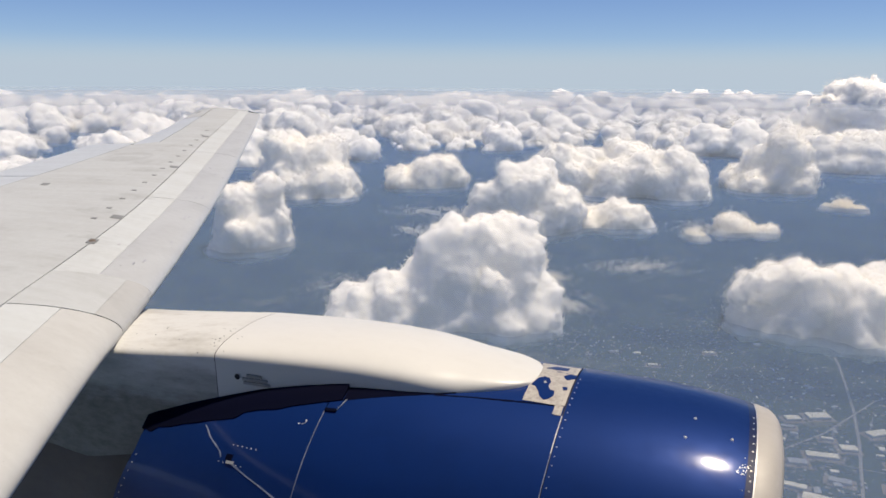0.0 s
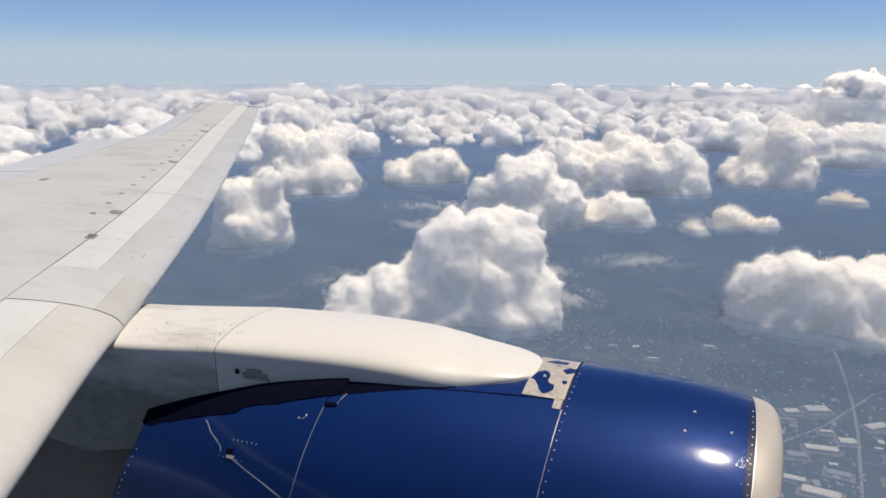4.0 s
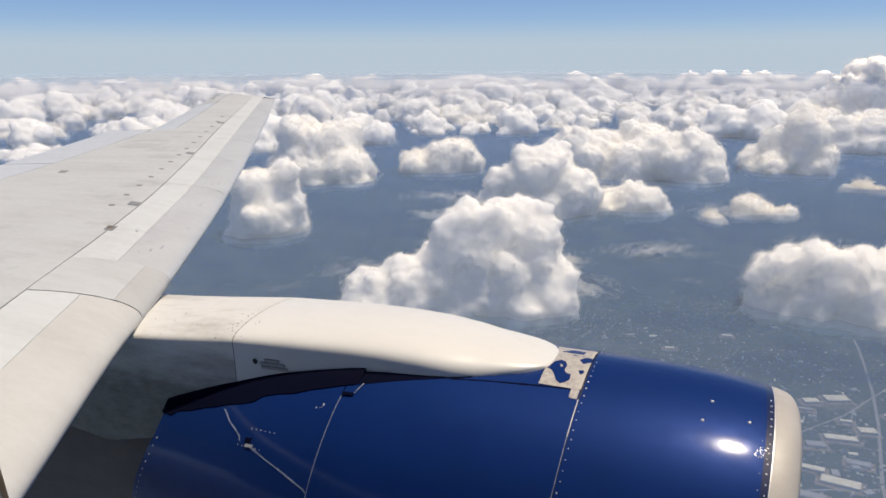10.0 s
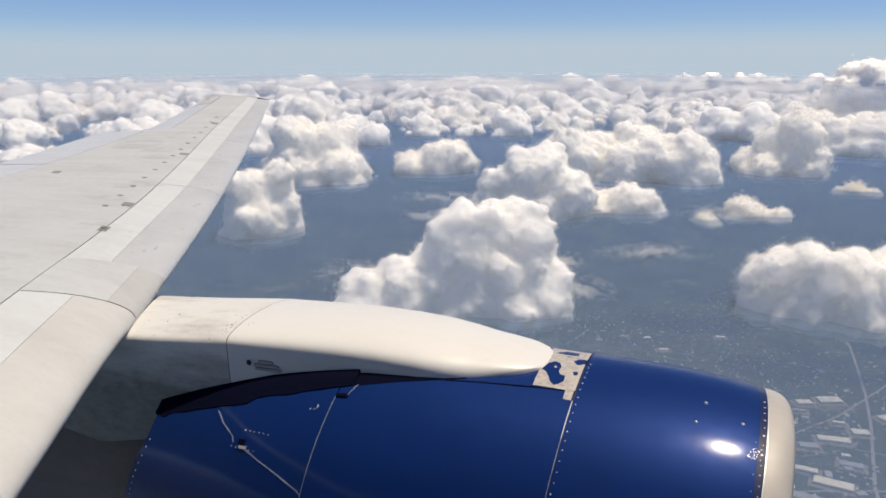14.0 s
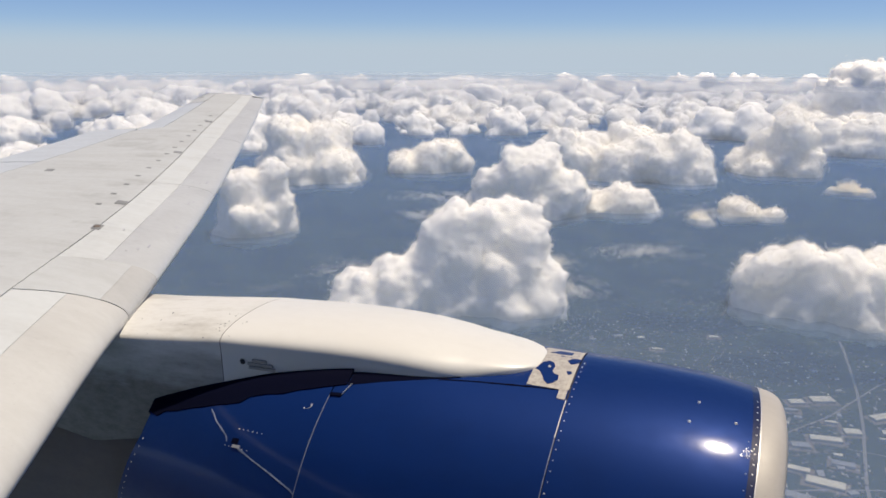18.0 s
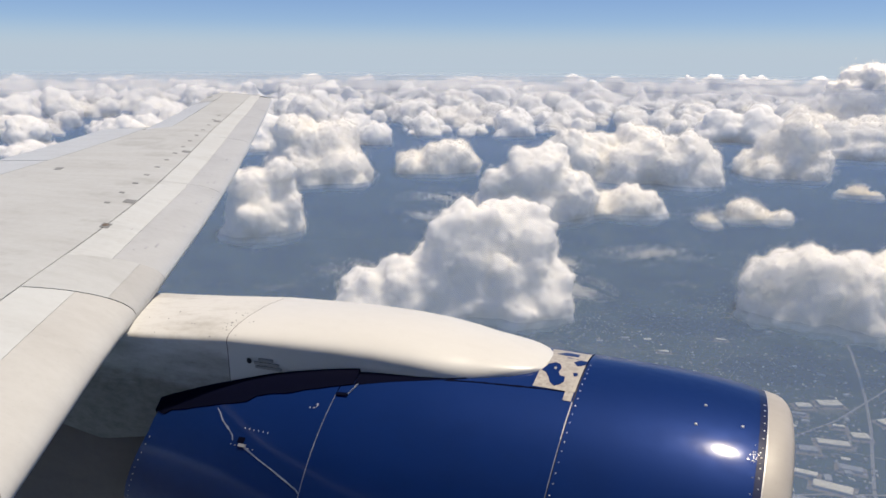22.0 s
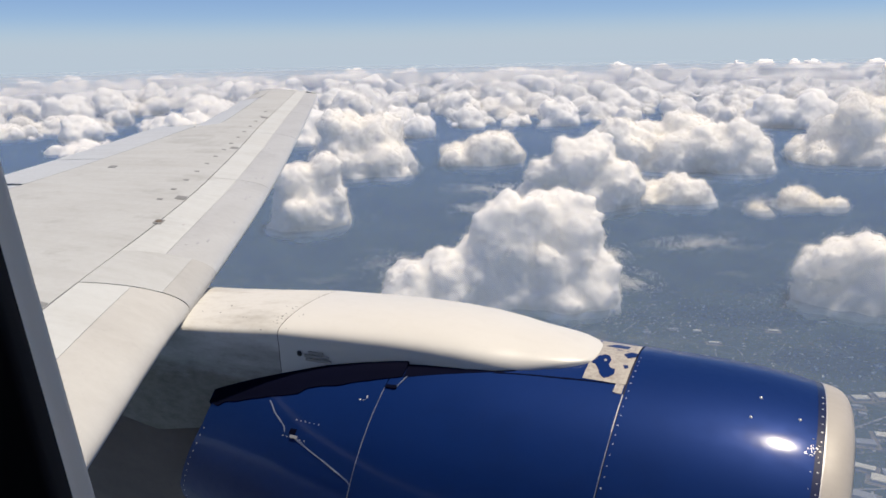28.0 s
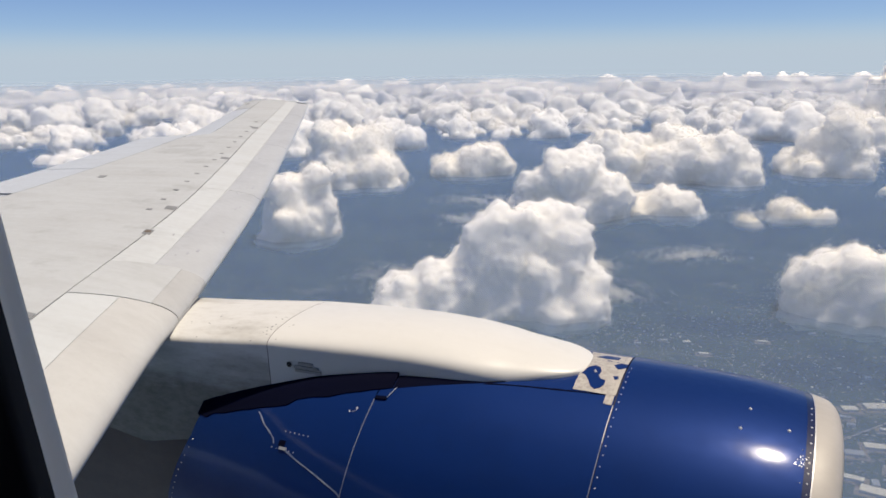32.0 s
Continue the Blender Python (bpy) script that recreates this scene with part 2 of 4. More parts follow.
M_GROUND = ground_material()
M_ROAD = painted("concrete_road", (0.33, 0.30, 0.26), (0.2, 0.185, 0.165), 0.9)
M_ROOF = painted("pale_flat_roof", (0.95, 0.85, 0.62), (0.7, 0.6, 0.44), 0.8)
M_ROOF2 = painted("grey_flat_roof", (0.40, 0.39, 0.37), (0.3, 0.29, 0.27), 0.8)
M_WALL = painted("warehouse_wall", (0.45, 0.42, 0.38), (0.3, 0.28, 0.26), 0.8)
M_LOT = painted("paved_lot", (0.24, 0.19, 0.135), (0.34, 0.28, 0.20), 0.9, amount=0.7)


# ---- mesh helpers ----
def mesh_part(name, verts, faces, mat, parent=None, label="", smooth=True):
    me = bpy.data.meshes.new(name)
    me.from_pydata([tuple(v) for v in verts], [], faces)
    if smooth:
        me.polygons.foreach_set("use_smooth", [True] * len(me.polygons))
    me.materials.append(mat)
    ob = new(name, me)
    if parent:
        ob.parent = parent
    if label:
        ob["label"] = label
    return ob


def grid(rows):
    """Verts and faces of a sheet from rows of points."""
    n = len(rows[0])
    verts = [p for row in rows for p in row]
    faces = [(i * n + j, i * n + j + 1, (i + 1) * n + j + 1, (i + 1) * n + j) for i in range(len(rows) - 1) for j in range(n - 1)]
    return verts, faces


def slab(rows, under):
    """A closed plate: the sheet rows on top, the sheet under (same shape) below, and walls round the edge."""
    n, m = len(rows[0]), len(rows)
    v1, f1 = grid(rows)
    v2, f2 = grid(under)
    off = len(v1)
    faces = f1 + [tuple(i + off for i in reversed(f)) for f in f2]
    rim = [j for j in range(n)] + [i * n + n - 1 for i in range(1, m)] + [(m - 1) * n + j for j in range(n - 2, -1, -1)] + [i * n for i in range(m - 2, 0, -1)]
    for a, b in zip(rim, rim[1:] + rim[:1]):
        faces.append((b, a, a + off, b + off))
    return v1 + v2, faces


def edge_sharp(ob, angle=35):
    bm = bmesh.new()
    bm.from_mesh(ob.data)
    bmesh.ops.recalc_face_normals(bm, faces=bm.faces)
    for e in bm.edges:
        if len(e.link_faces) == 2 and e.calc_face_angle(0) > radians(angle):
            e.smooth = False
    bm.to_mesh(ob.data)
    bm.free()
    return ob


def lerp_table(x, table):
    if x <= table[0][0]:
        return table[0][1]
    for (a, va), (b, vb) in zip(table, table[1:]):
        if x <= b:
            return va + (vb - va) * (x - a) / (b - a)
    return table[-1][1]


def steps(a, b, n):
    return [a + (b - a) * i / n for i in range(n + 1)]


def root(name, place, label, category, kind="", group=""):
    ob = new(name)
    ob.location = place
    ob.empty_display_size = 0.2
    return tagged(ob, label, category, group, kind)


# ---- the wing ----
# y runs outboard from the window, x forward, z up; the eye is near the origin.
def eased(x, table, half=0.5):
    """A table read with its corners rounded off."""
    return sum(lerp_table(x + half * k, table) for k in (-1.0, -0.5, 0.0, 0.5, 1.0)) / 5


LEAD_BOW = ((3.0, 0.0), (3.5, -0.02), (4.0, -0.037), (4.5, -0.028), (5.0, -0.008), (5.6, 0.027), (6.5, 0.045), (8.0, 0.071), (10.0, 0.06), (12.0, 0.03), (14.0, 0.012), (17.0, 0.0))


def lead_x(y):
    return -2.06 - 0.52 * y + eased(y, LEAD_BOW)


def lead_z(y):
    return ((1.663e-4 * y - 1.038e-3) * y + 5.85e-2) * y - 2.4357


def chord(y):
    return 4.55 + (9.76 - y) * 0.345 if y < 12.5 else 2.63 - (y - 12.5) * 0.19


def upper(y, d):
    """Height of the upper skin above the leading edge, d metres behind it."""
    top = 0.352 - 0.0125 * y
    if d < 1.4:
        return top * math.sqrt(max(0.0, 1 - (1 - d / 1.4) ** 2))
    c = max(chord(y), 1.8)
    u = min(1.0, (d - 1.4) / (c - 1.4))
    return top + (0.2 - 0.008 * y - top) * u * u


def lower(y, d):
    low = 0.30 - 0.011 * y
    if d < 1.4:
        return -low * math.sqrt(max(0.0, 1 - (1 - d / 1.4) ** 2))
    c = max(chord(y), 1.8)
    u = min(1.0, (d - 1.4) / (c - 1.4))
    return -low + (low + 0.17 - 0.008 * y) * u ** 1.5


def skin(y, d, lift=0.0):
    return Vector((lead_x(y) - d, y, lead_z(y) + upper(y, d) + lift))


def belly(y, d, lift=0.0):
    return Vector((lead_x(y) - d, y, lead_z(y) + lower(y, d) - lift))


wing = root("aircraft_wing", (lead_x(5), 5, lead_z(5)), "light grey swept airliner wing with metal leading edge slats", "wing")
WING_AT = Vector(wing.location)


def wing_part(name, verts, faces, mat, label="", parent=None, smooth=True, sharp=True):
    shift = WING_AT
    ob = mesh_part(name, [Vector(v) - shift for v in verts], faces, mat, parent or wing, label, smooth)
    return edge_sharp(ob) if sharp else ob


def wing_core():
    """The closed wing body under the panels; it shows in the gaps."""
    rows = []
    for y in steps(-0.5, 16.46, 60):
        c = chord(y) - 0.03
        ds = [c * (i / 26) ** 1.8 for i in range(27)]
        loop = [skin(y, max(d, 0.02) if i else 0.03, -0.03) for i, d in reversed(list(enumerate(ds)))]
        loop += [belly(y, max(d, 0.03), -0.03) for d in ds]
        rows.append(loop)
    v, f = grid(rows)
    n = len(rows[0])
    f.append(tuple(range(n)))
    f.append(tuple(range(len(v) - 1, len(v) - n - 1, -1)))
    return wing_part("wing_core", v, f, M_DARK, "dark structure in the panel gaps")


wing_core()


def wing_plate(name, y0, y1, d0, d1, mat, ny=12, nd=6, lift=0.0, thick=0.028, label="", parent=None, rake=0.0):
    """A skin panel between two spans and two chordwise lines (numbers or functions of y)."""
    g = lambda d, y: d(y) if callable(d) else d
    top = [[skin(y - rake * d, d, lift) for d in steps(g(d0, y), g(d1, y), nd)] for y in steps(y0, y1, ny)]
    low = [[p - Vector((0, 0, thick + lift)) for p in row] for row in top]
    return wing_part(name, *slab(top, low), mat, label, parent)


SPAR = ((3.0, 1.12), (3.8, 1.085), (4.8, 1.047), (5.4, 1.034), (6.4, 0.99), (7.5, 0.957), (10.4, 0.935), (12.7, 0.915), (14.2, 0.81), (15.8, 0.675), (17.0, 0.57))
SLAT_BACK = ((2.0, 0.62), (3.4, 0.585), (4.0, 0.555), (4.7, 0.545), (5.6, 0.535), (6.6, 0.545), (8.4, 0.52), (10.3, 0.51), (13.2, 0.475), (16.3, 0.34), (17.0, 0.32))


def spar(y):
    return eased(y, SPAR)


def slat_line(y):
    return eased(y, SLAT_BACK)


def flap_line(y):
    return 4.12 - 0.345 * (y - 7.71)


GAP = 0.008
# main box skin in spanwise panels
for a, b in ((-0.5, 16.55),):
    wing_plate("upper_skin", a, b, lambda y: spar(y) + GAP, lambda y: min(flap_line(y), chord(y) - 0.02) - GAP if y < 12.6 else chord(y) * 0.74 - GAP, M_WING, 40, 14)
# fixed leading edge panels behind the slats; their ends are square to the swept edge
RAKE = 0.34
for a, b in ((-0.5, 2.6), (2.606, 4.936), (4.942, 5.792), (5.798, 8.87), (8.88, 12.2), (12.21, 16.75)):
    strut = 4.9 < a < 5.5
    wing_plate("fixed_edge_panel", a, b, (lambda y: 0.251) if strut else (lambda y: slat_line(y - RAKE * 0.5) + 0.001), lambda y: spar(y - RAKE) - GAP, M_PANEL if a > 5.5 or a < 4.9 else M_WING, 10, 6, lift=0.004 if strut else 0.0, rake=RAKE)
# flaps and aileron
for a, b in ((0.5, 4.9), (4.95, 7.64), (7.75, 9.47), (9.5, 12.47)):
    wing_plate("flap", a, b, lambda y: flap_line(y) + GAP, lambda y: chord(y), M_FLAP, 10, 4)
wing_plate("aileron", 12.56, 15.5, lambda y: chord(y) * 0.74 + GAP, lambda y: chord(y), M_FLAP, 8, 3)
wing_plate("tip_panel", 15.53, 16.55, lambda y: chord(y) * 0.74 + GAP, lambda y: chord(y), M_WING, 4, 3)


def slat(y0, y1, mat, back=slat_line, under=0.45, lift=0.0, name="slat"):
    rows, inner = [], []
    for y in steps(y0, y1, 14):
        b = back(y - RAKE * 0.5) - 0.003
        ds = [b * (i / 12) ** 2 for i in range(12, -1, -1)]
        du = [under * (i / 8) ** 2 for i in range(1, 9)]
        rows.append([skin(y - RAKE * d, d, lift) for d in ds] + [belly(y, d, lift) for d in du])
        inner.append([Vector((p.x - (0.03 if abs(p.z - lead_z(p.y)) < 0.2 else 0), p.y, p.z + (-0.025 if i < 12 else 0.025 if i > 12 else 0))) for i, p in enumerate(rows[-1])])
    return wing_part(name, *slab(rows, inner), mat)


slat(-0.5, 4.935, M_LEAD, name="inboard_leading_edge")
slat(4.942, 5.79, M_STRUT, name="strut_edge_panel", back=lambda y: 0.25, lift=0.005)
slat(5.80, 8.87, M_SLAT)
slat(8.88, 12.2, M_SLAT)
slat(12.21, 15.2, M_SLAT)
slat(15.21, 16.55, M_SLAT)
# underside and tip
for a, b in ((-0.5, 4.8), (4.81, 16.55)):
    top = [[belly(y, d) for d in steps(0.47, chord(y) - 0.01, 14)] for y in steps(a, b, 20)]
    low = [[p + Vector((0, 0, 0.025)) for p in row] for row in top]
    wing_part("lower_skin", *slab(top, low), M_WING)
tip_rows = []
for k in range(7):
    a = k / 6 * math.pi / 2
    y = 16.53 + 0.14 * math.sin(a)
    q = math.cos(a)
    loop = []
    for d in [1.87 * (i / 12) ** 1.5 for i in range(12, -1, -1)]:
        loop.append(Vector((lead_x(y) - d * (0.85 + 0.15 * q) - 0.25 * (1 - q), y, lead_z(16.55) + upper(16.55, d) * q + 0.004)))
    for d in [1.87 * (i / 12) ** 1.5 for i in range(1, 13)]:
        loop.append(Vector((lead_x(y) - d * (0.85 + 0.15 * q) - 0.25 * (1 - q), y, lead_z(16.55) + lower(16.55, d) * q - 0.004)))
    tip_rows.append(loop)
wing_part("wing_tip_cap", *grid(tip_rows), M_WING, sharp=False)

# access hatches and small drains along the front spar
for i in range(14):
    y = 7.29 + i * 0.515
    d = 1.34 - 0.0227 * i
    wing_plate("drain_hole", y - 0.03, y + 0.03, d - 0.042, d + 0.042, M_HATCH, 2, 2, lift=0.004)
for y, w in ((7.45, 0.15), (10.56, 0.13), (13.37, 0.13), (4.05, 0.10)):
    wing_plate("access_hatch", y - w * 0.5, y + w * 0.5, spar(y) + 0.015, spar(y) + 0.175, M_HATCH, 2, 3, lift=0.005)
wing_plate("access_hatch", 8.85, 8.99, 2.90, 3.05, M_HATCH, 2, 2, lift=0.004)
wing_plate("access_hatch", 16.1, 16.3, 1.70, 1.80, M_HATCH, 2, 2, lift=0.004)

# small bright dabs on the slats
for y, d, w in ((6.29, 0.25, 0.05), (6.52, 0.66, 0.03), (8.04, 0.21, 0.06), (8.15, 0.17, 0.035), (9.16, 0.175, 0.06), (9.05, 0.26, 0.04), (10.6, 0.22, 0.05), (6.12, 0.33, 0.03), (7.1, 0.14, 0.03)):
    wing_plate("bright_dab", y - w, y + w, d - 0.012, d + 0.012, M_RIVET, 2, 2, lift=0.003, thick=0.006)

def dome(center, radius, height, n=8, up=Vector((0, 0, 1))):
    q = up.to_track_quat("Z", "Y")
    verts, faces = [], []
    for k, (r, h) in enumerate(((1, 0), (0.8, 0.6), (0.4, 0.95))):
        verts += [center + q @ Vector((radius * r * math.cos(a), radius * r * math.sin(a), height * h)) for a in [2 * math.pi * i / n for i in range(n)]]
    verts.append(center + q @ Vector((0, 0, height)))
    for k in range(2):
        faces += [(k * n + i, k * n + (i + 1) % n, (k + 1) * n + (i + 1) % n, (k + 1) * n + i) for i in range(n)]
    faces += [(2 * n + i, 2 * n + (i + 1) % n, 3 * n) for i in range(n)]
    return verts, faces


wing_part("tie_down_bolt", *dome(skin(6.44, 0.99, -0.005), 0.045, 0.03), M_CORE, sharp=False)
wing_plate("tie_down_plate", 6.36, 6.52, 0.93, 1.05, M_HATCH, 2, 2, lift=0.006)

# ---- the engine ----
ENG_Y, ENG_Z = 5.3, -3.42
PROFILE = ((-4.62, 0.73), (-4.42, 0.78), (-4.3, 0.81), (-4.0, 0.895), (-3.6, 1.015), (-3.08, 1.15), (-2.45, 1.25), (-1.90, 1.2720), (-1.60, 1.2709), (-1.30, 1.2648), (-1.00, 1.2585), (-0.70, 1.2531), (-0.45, 1.2475), (-0.20, 1.2374), (0.00, 1.2226), (0.15, 1.2053), (0.28, 1.1844), (0.40, 1.1593), (0.47, 1.144), (0.52, 1.124), (0.552, 1.094), (0.572, 1.052), (0.58, 1.0))
DROOP = 0.14


def radius(x):
    """Catmull-Rom through the outline of the cowl."""
    p = PROFILE
    if x <= p[0][0]:
        return p[0][1]
    for i in range(len(p) - 1):
        if x <= p[i + 1][0]:
            a, b = p[i], p[i + 1]
            u = (x - a[0]) / (b[0] - a[0])
            m0 = (b[1] - p[max(i - 1, 0)][1]) / (b[0] - p[max(i - 1, 0)][0])
            n = p[min(i + 2, len(p) - 1)]
            m1 = (n[1] - a[1]) / (n[0] - a[0])
            w = b[0] - a[0]
            return (2 * u**3 - 3 * u * u + 1) * a[1] + (u**3 - 2 * u * u + u) * w * m0 + (3 * u * u - 2 * u**3) * b[1] + (u**3 - u * u) * w * m1
    return p[-1][1]


def cowl(x, deg, lift=0.0):
    """A point of the cowl at x, deg degrees from the top towards the cabin; the cross planes lean aft below the crown."""
    r, a = radius(x) + lift, radians(deg)
    return Vector((x - DROOP * (1 - math.cos(a)), ENG_Y - r * math.sin(a), ENG_Z + r * math.cos(a)))


engine = root("jet_engine", (-1.8, ENG_Y, ENG_Z), "glossy dark blue jet engine nacelle under the wing", "engine")
ENG_AT = Vector(engine.location)


def eng_part(name, verts, faces, mat, label="", parent=None, sharp=True):
    ob = mesh_part(name, [Vector(v) - ENG_AT for v in verts], faces, mat, parent or engine, label)
    return edge_sharp(ob) if sharp else ob


def cowl_plate(name, x0, x1, a0, a1, mat, nx=8, na=12, lift=0.0, thick=0.012, label="", parent=None):
    top = [[cowl(x, a, lift) for a in steps(a0, a1, na)] for x in steps(x0, x1, nx)]
    low = [[cowl(x, a, lift - thick) for a in steps(a0, a1, na)] for x in steps(x0, x1, nx)]
    return eng_part(name, *slab(top, low), mat, label, parent)


inlet_cowl = cowl_plate("inlet_cowl", -0.831, 0.398, -180, 180, M_BLUE, 26, 96, label="dark blue inlet cowl with rivet rows")
fan_cowl = cowl_plate("fan_cowl", -2.514, -0.841, -180, 180, M_BLUE, 26, 96, label="dark blue fan cowl door")


def cowl_end(a):
    """The rear edge of the reverser cowl leans aft from the crown to the flank."""
    return -4.22 - 0.18 * min(1.0, max(0.0, (abs(a) - 60) / 45))


def reverser(lift):
    return [[cowl(-2.524 + (cowl_end(a) + 2.524) * (1 - u), a, lift) for a in steps(-180, 180, 96)] for u in steps(0, 1, 26)]


rear_cowl = eng_part("reverser_cowl", *slab(reverser(0.0), reverser(-0.012)), M_BLUE, "dark blue reverser cowl with a silver wear line")
lip_rows = []
for k in range(26):
    x = 0.402 + 0.178 * (k / 15) ** 0.8 if k <= 15 else 0.58 - 0.026 * (k - 15)
    r = radius(x) + 0.003 if k <= 15 else 1.003 - 0.05 * ((k - 15) / 10) ** 0.5
    lip_rows.append([Vector((x - DROOP * (1 - math.cos(a)), ENG_Y - r * math.sin(a), ENG_Z + r * math.cos(a))) for a in [2 * math.pi * i / 96 for i in range(97)]])
eng_part("inlet_lip", *grid(lip_rows), M_LIP, "pale beige-grey painted inlet lip", sharp=False)
duct = [[Vector((x - DROOP * (1 - math.cos(a)), ENG_Y - r * math.sin(a), ENG_Z + r * math.cos(a))) for a in [2 * math.pi * i / 64 for i in range(65)]] for x, r in ((0.325, 0.953), (-0.1, 0.93), (-0.7, 0.95), (-0.7, 0.2), (-0.3, 0.01))]
eng_part("inlet_duct", *grid(duct), M_CORE)
under = [[Vector((x - DROOP * (1 - math.cos(a)), ENG_Y - r * math.sin(a), ENG_Z + r * math.cos(a))) for a in [2 * math.pi * i / 64 for i in range(65)]] for x, r in ((0.39, 1.12), (-0.83, 1.222), (-2.5, 1.22), (-3.3, 1.05), (-4.2, 0.77))]
eng_part("cowl_liner", *grid(under), M_DARK)
nozzle = []
for x, w, low in ((-4.40, 0.54, -4.2), (-4.9, 0.57, -4.5), (-6.0, 0.56, -4.6), (-8.4, 0.5, -4.5)):
    ring = []
    for i in range(49):
        a = 2 * math.pi * i / 48
        c, q = math.cos(a), math.sin(a)
        mid_z, half_z = (low - 3.05) / 2, (-3.05 - low) / 2
        ring.append(Vector((x, ENG_Y - math.copysign(abs(q) ** 0.35, q) * w, mid_z + math.copysign(abs(c) ** 0.6, c) * half_z)))
    nozzle.append(ring)
v, f = grid(nozzle)
f.append(tuple(range(49)))
eng_part("exhaust_nozzle", v, f, M_CORE, "dull brown-grey metal exhaust nozzle")

# rivets beside the cowl joints
for x, parent, size, a0, a1, da in ((-0.811, inlet_cowl, 0.0058, 0, 86, 3.3), (0.376, inlet_cowl, 0.0078, 2, 80, 3.6), (0.335, inlet_cowl, 0.0048, 24, 80, 5.8), (-4.37, rear_cowl, 0.006, 62, 120, 4.6)):
    a = a0
    while a < a1:
        c = cowl((cowl_end(a) + 0.05 if x < -4 else x) + random.uniform(-0.003, 0.003), a, -0.001)
        upv = Vector((0, -math.sin(radians(a)), math.cos(radians(a))))
        eng_part("rivet", *dome(c, size * random.uniform(0.8, 1.15), 0.005, 6, upv), M_RIVET, parent=parent, sharp=False)
        a += da * random.uniform(0.9, 1.1)
for x, a in ((0.009, 12.1), (-0.035, 21.6), (0.248, 17.9)):
    c = cowl(x, a, -0.001)
    upv = Vector((0, -math.sin(radians(a)), math.cos(radians(a))))
    eng_part("lifting_point", *dome(c, 0.012, 0.009, 10, upv), M_RIVET, "bright metal plug", inlet_cowl, False)
cowl_plate("lip_edge", 0.3985, 0.4045, -30, 95, M_RIVET, 1, 48, 0.0045, 0.006, "bright worn edge of the inlet lip", inlet_cowl)
cowl_plate("edge_band", 0.352, 0.3985, -30, 95, M_BAND, 2, 48, 0.0012, 0.004, "darker blue band beside the inlet lip", inlet_cowl)
# bare patch ahead of the pylon, joint strips, seals
cowl_plate("bare_patch", -1.14, -0.866, -13, 17.8, M_PATCH, 6, 16, 0.004, 0.006, "flaked primer patch with blue paint remains", fan_cowl)
cowl_plate("bare_patch_tail", -0.907, -0.849, 17.8, 22.0, M_PATCH, 3, 5, 0.004, 0.006, "", fan_cowl)
cowl_plate("joint_strip", -0.866, -0.842, -13, 17.6, M_SLEEVE, 1, 20, 0.005, 0.007, "worn primer edge strip", fan_cowl)
# thin silver strips paint in the bright highlight along the joint
cowl_plate("joint_strip", -0.842, -0.836, 22.0, 36, M_RIVET, 1, 20, 0.002, 0.006, "worn silver joint edge", fan_cowl)
cowl_plate("joint_strip", -0.841, -0.837, 36, 60, M_SCRATCH, 1, 20, 0.001, 0.006, "", fan_cowl)
cowl_plate("joint_strip", -2.521, -2.517, 34, 110, M_SCRATCH, 1, 40, 0.001, 0.006, "", rear_cowl)


def paint_island(pts):
    """A ragged island of paint left on the primer."""
    top = [cowl(x, a, 0.0062) for x, a in pts]
    n = len(top)
    mid = cowl(sum(p[0] for p in pts) / n, sum(p[1] for p in pts) / n, 0.0062)
    low = [p - Vector((0, 0, 0.004)) for p in top]
    faces = [(i, (i + 1) % n, 2 * n) for i in range(n)] + [((i + 1) % n, i, n + i, n + (i + 1) % n) for i in range(n)]
    return eng_part("paint_island", top + low + [mid], faces, M_BLUE, "island of blue paint", fan_cowl)


for pts in (
    ((-1.098, 4.1), (-1.056, 2.4), (-1.019, 3.1), (-0.997, 5.8), (-1.004, 8.6), (-0.982, 10.5), (-0.947, 11.0), (-0.941, 13.5), (-0.968, 15.4), (-0.999, 16.3), (-1.036, 14.7), (-1.059, 12.2), (-1.094, 9.6), (-1.126, 8.9)),
    ((-0.932, 0.1), (-0.892, -2.5), (-0.842, -2.4), (-0.837, 0.8), (-0.895, 2.8)),
    ((-1.086, -5.8), (-1.023, -9.6), (-0.918, -9.4), (-0.922, -5.8), (-1.015, -5.5)),
    ((-0.905, 7.9), (-0.871, 7.4), (-0.863, 9.1), (-0.888, 9.8)),
):
    paint_island(pts)


def cowl_line(name, pts, width, mat, parent, label="", n=24, lift=0.003):
    """A narrow worn strip on the cowl through (x, degrees) places."""
    top = []
    for i in range(n + 1):
        u = i / n * (len(pts) - 1)
        k = min(int(u), len(pts) - 2)
        x = pts[k][0] + (pts[k + 1][0] - pts[k][0]) * (u - k)
        a = pts[k][1] + (pts[k + 1][1] - pts[k][1]) * (u - k)
        w = width * (0.5 + 0.5 * abs(noise.noise(Vector((x * 9, a * 0.3, 1.7)))) * 2)
        top.append([cowl(x - w, a + w * 40, lift), cowl(x + w, a - w * 40, lift)])
    low = [[p - Vector((0, -0.004, 0.008)) for p in row] for row in top]
    return eng_part(name, *slab(top, low), mat, label, parent)


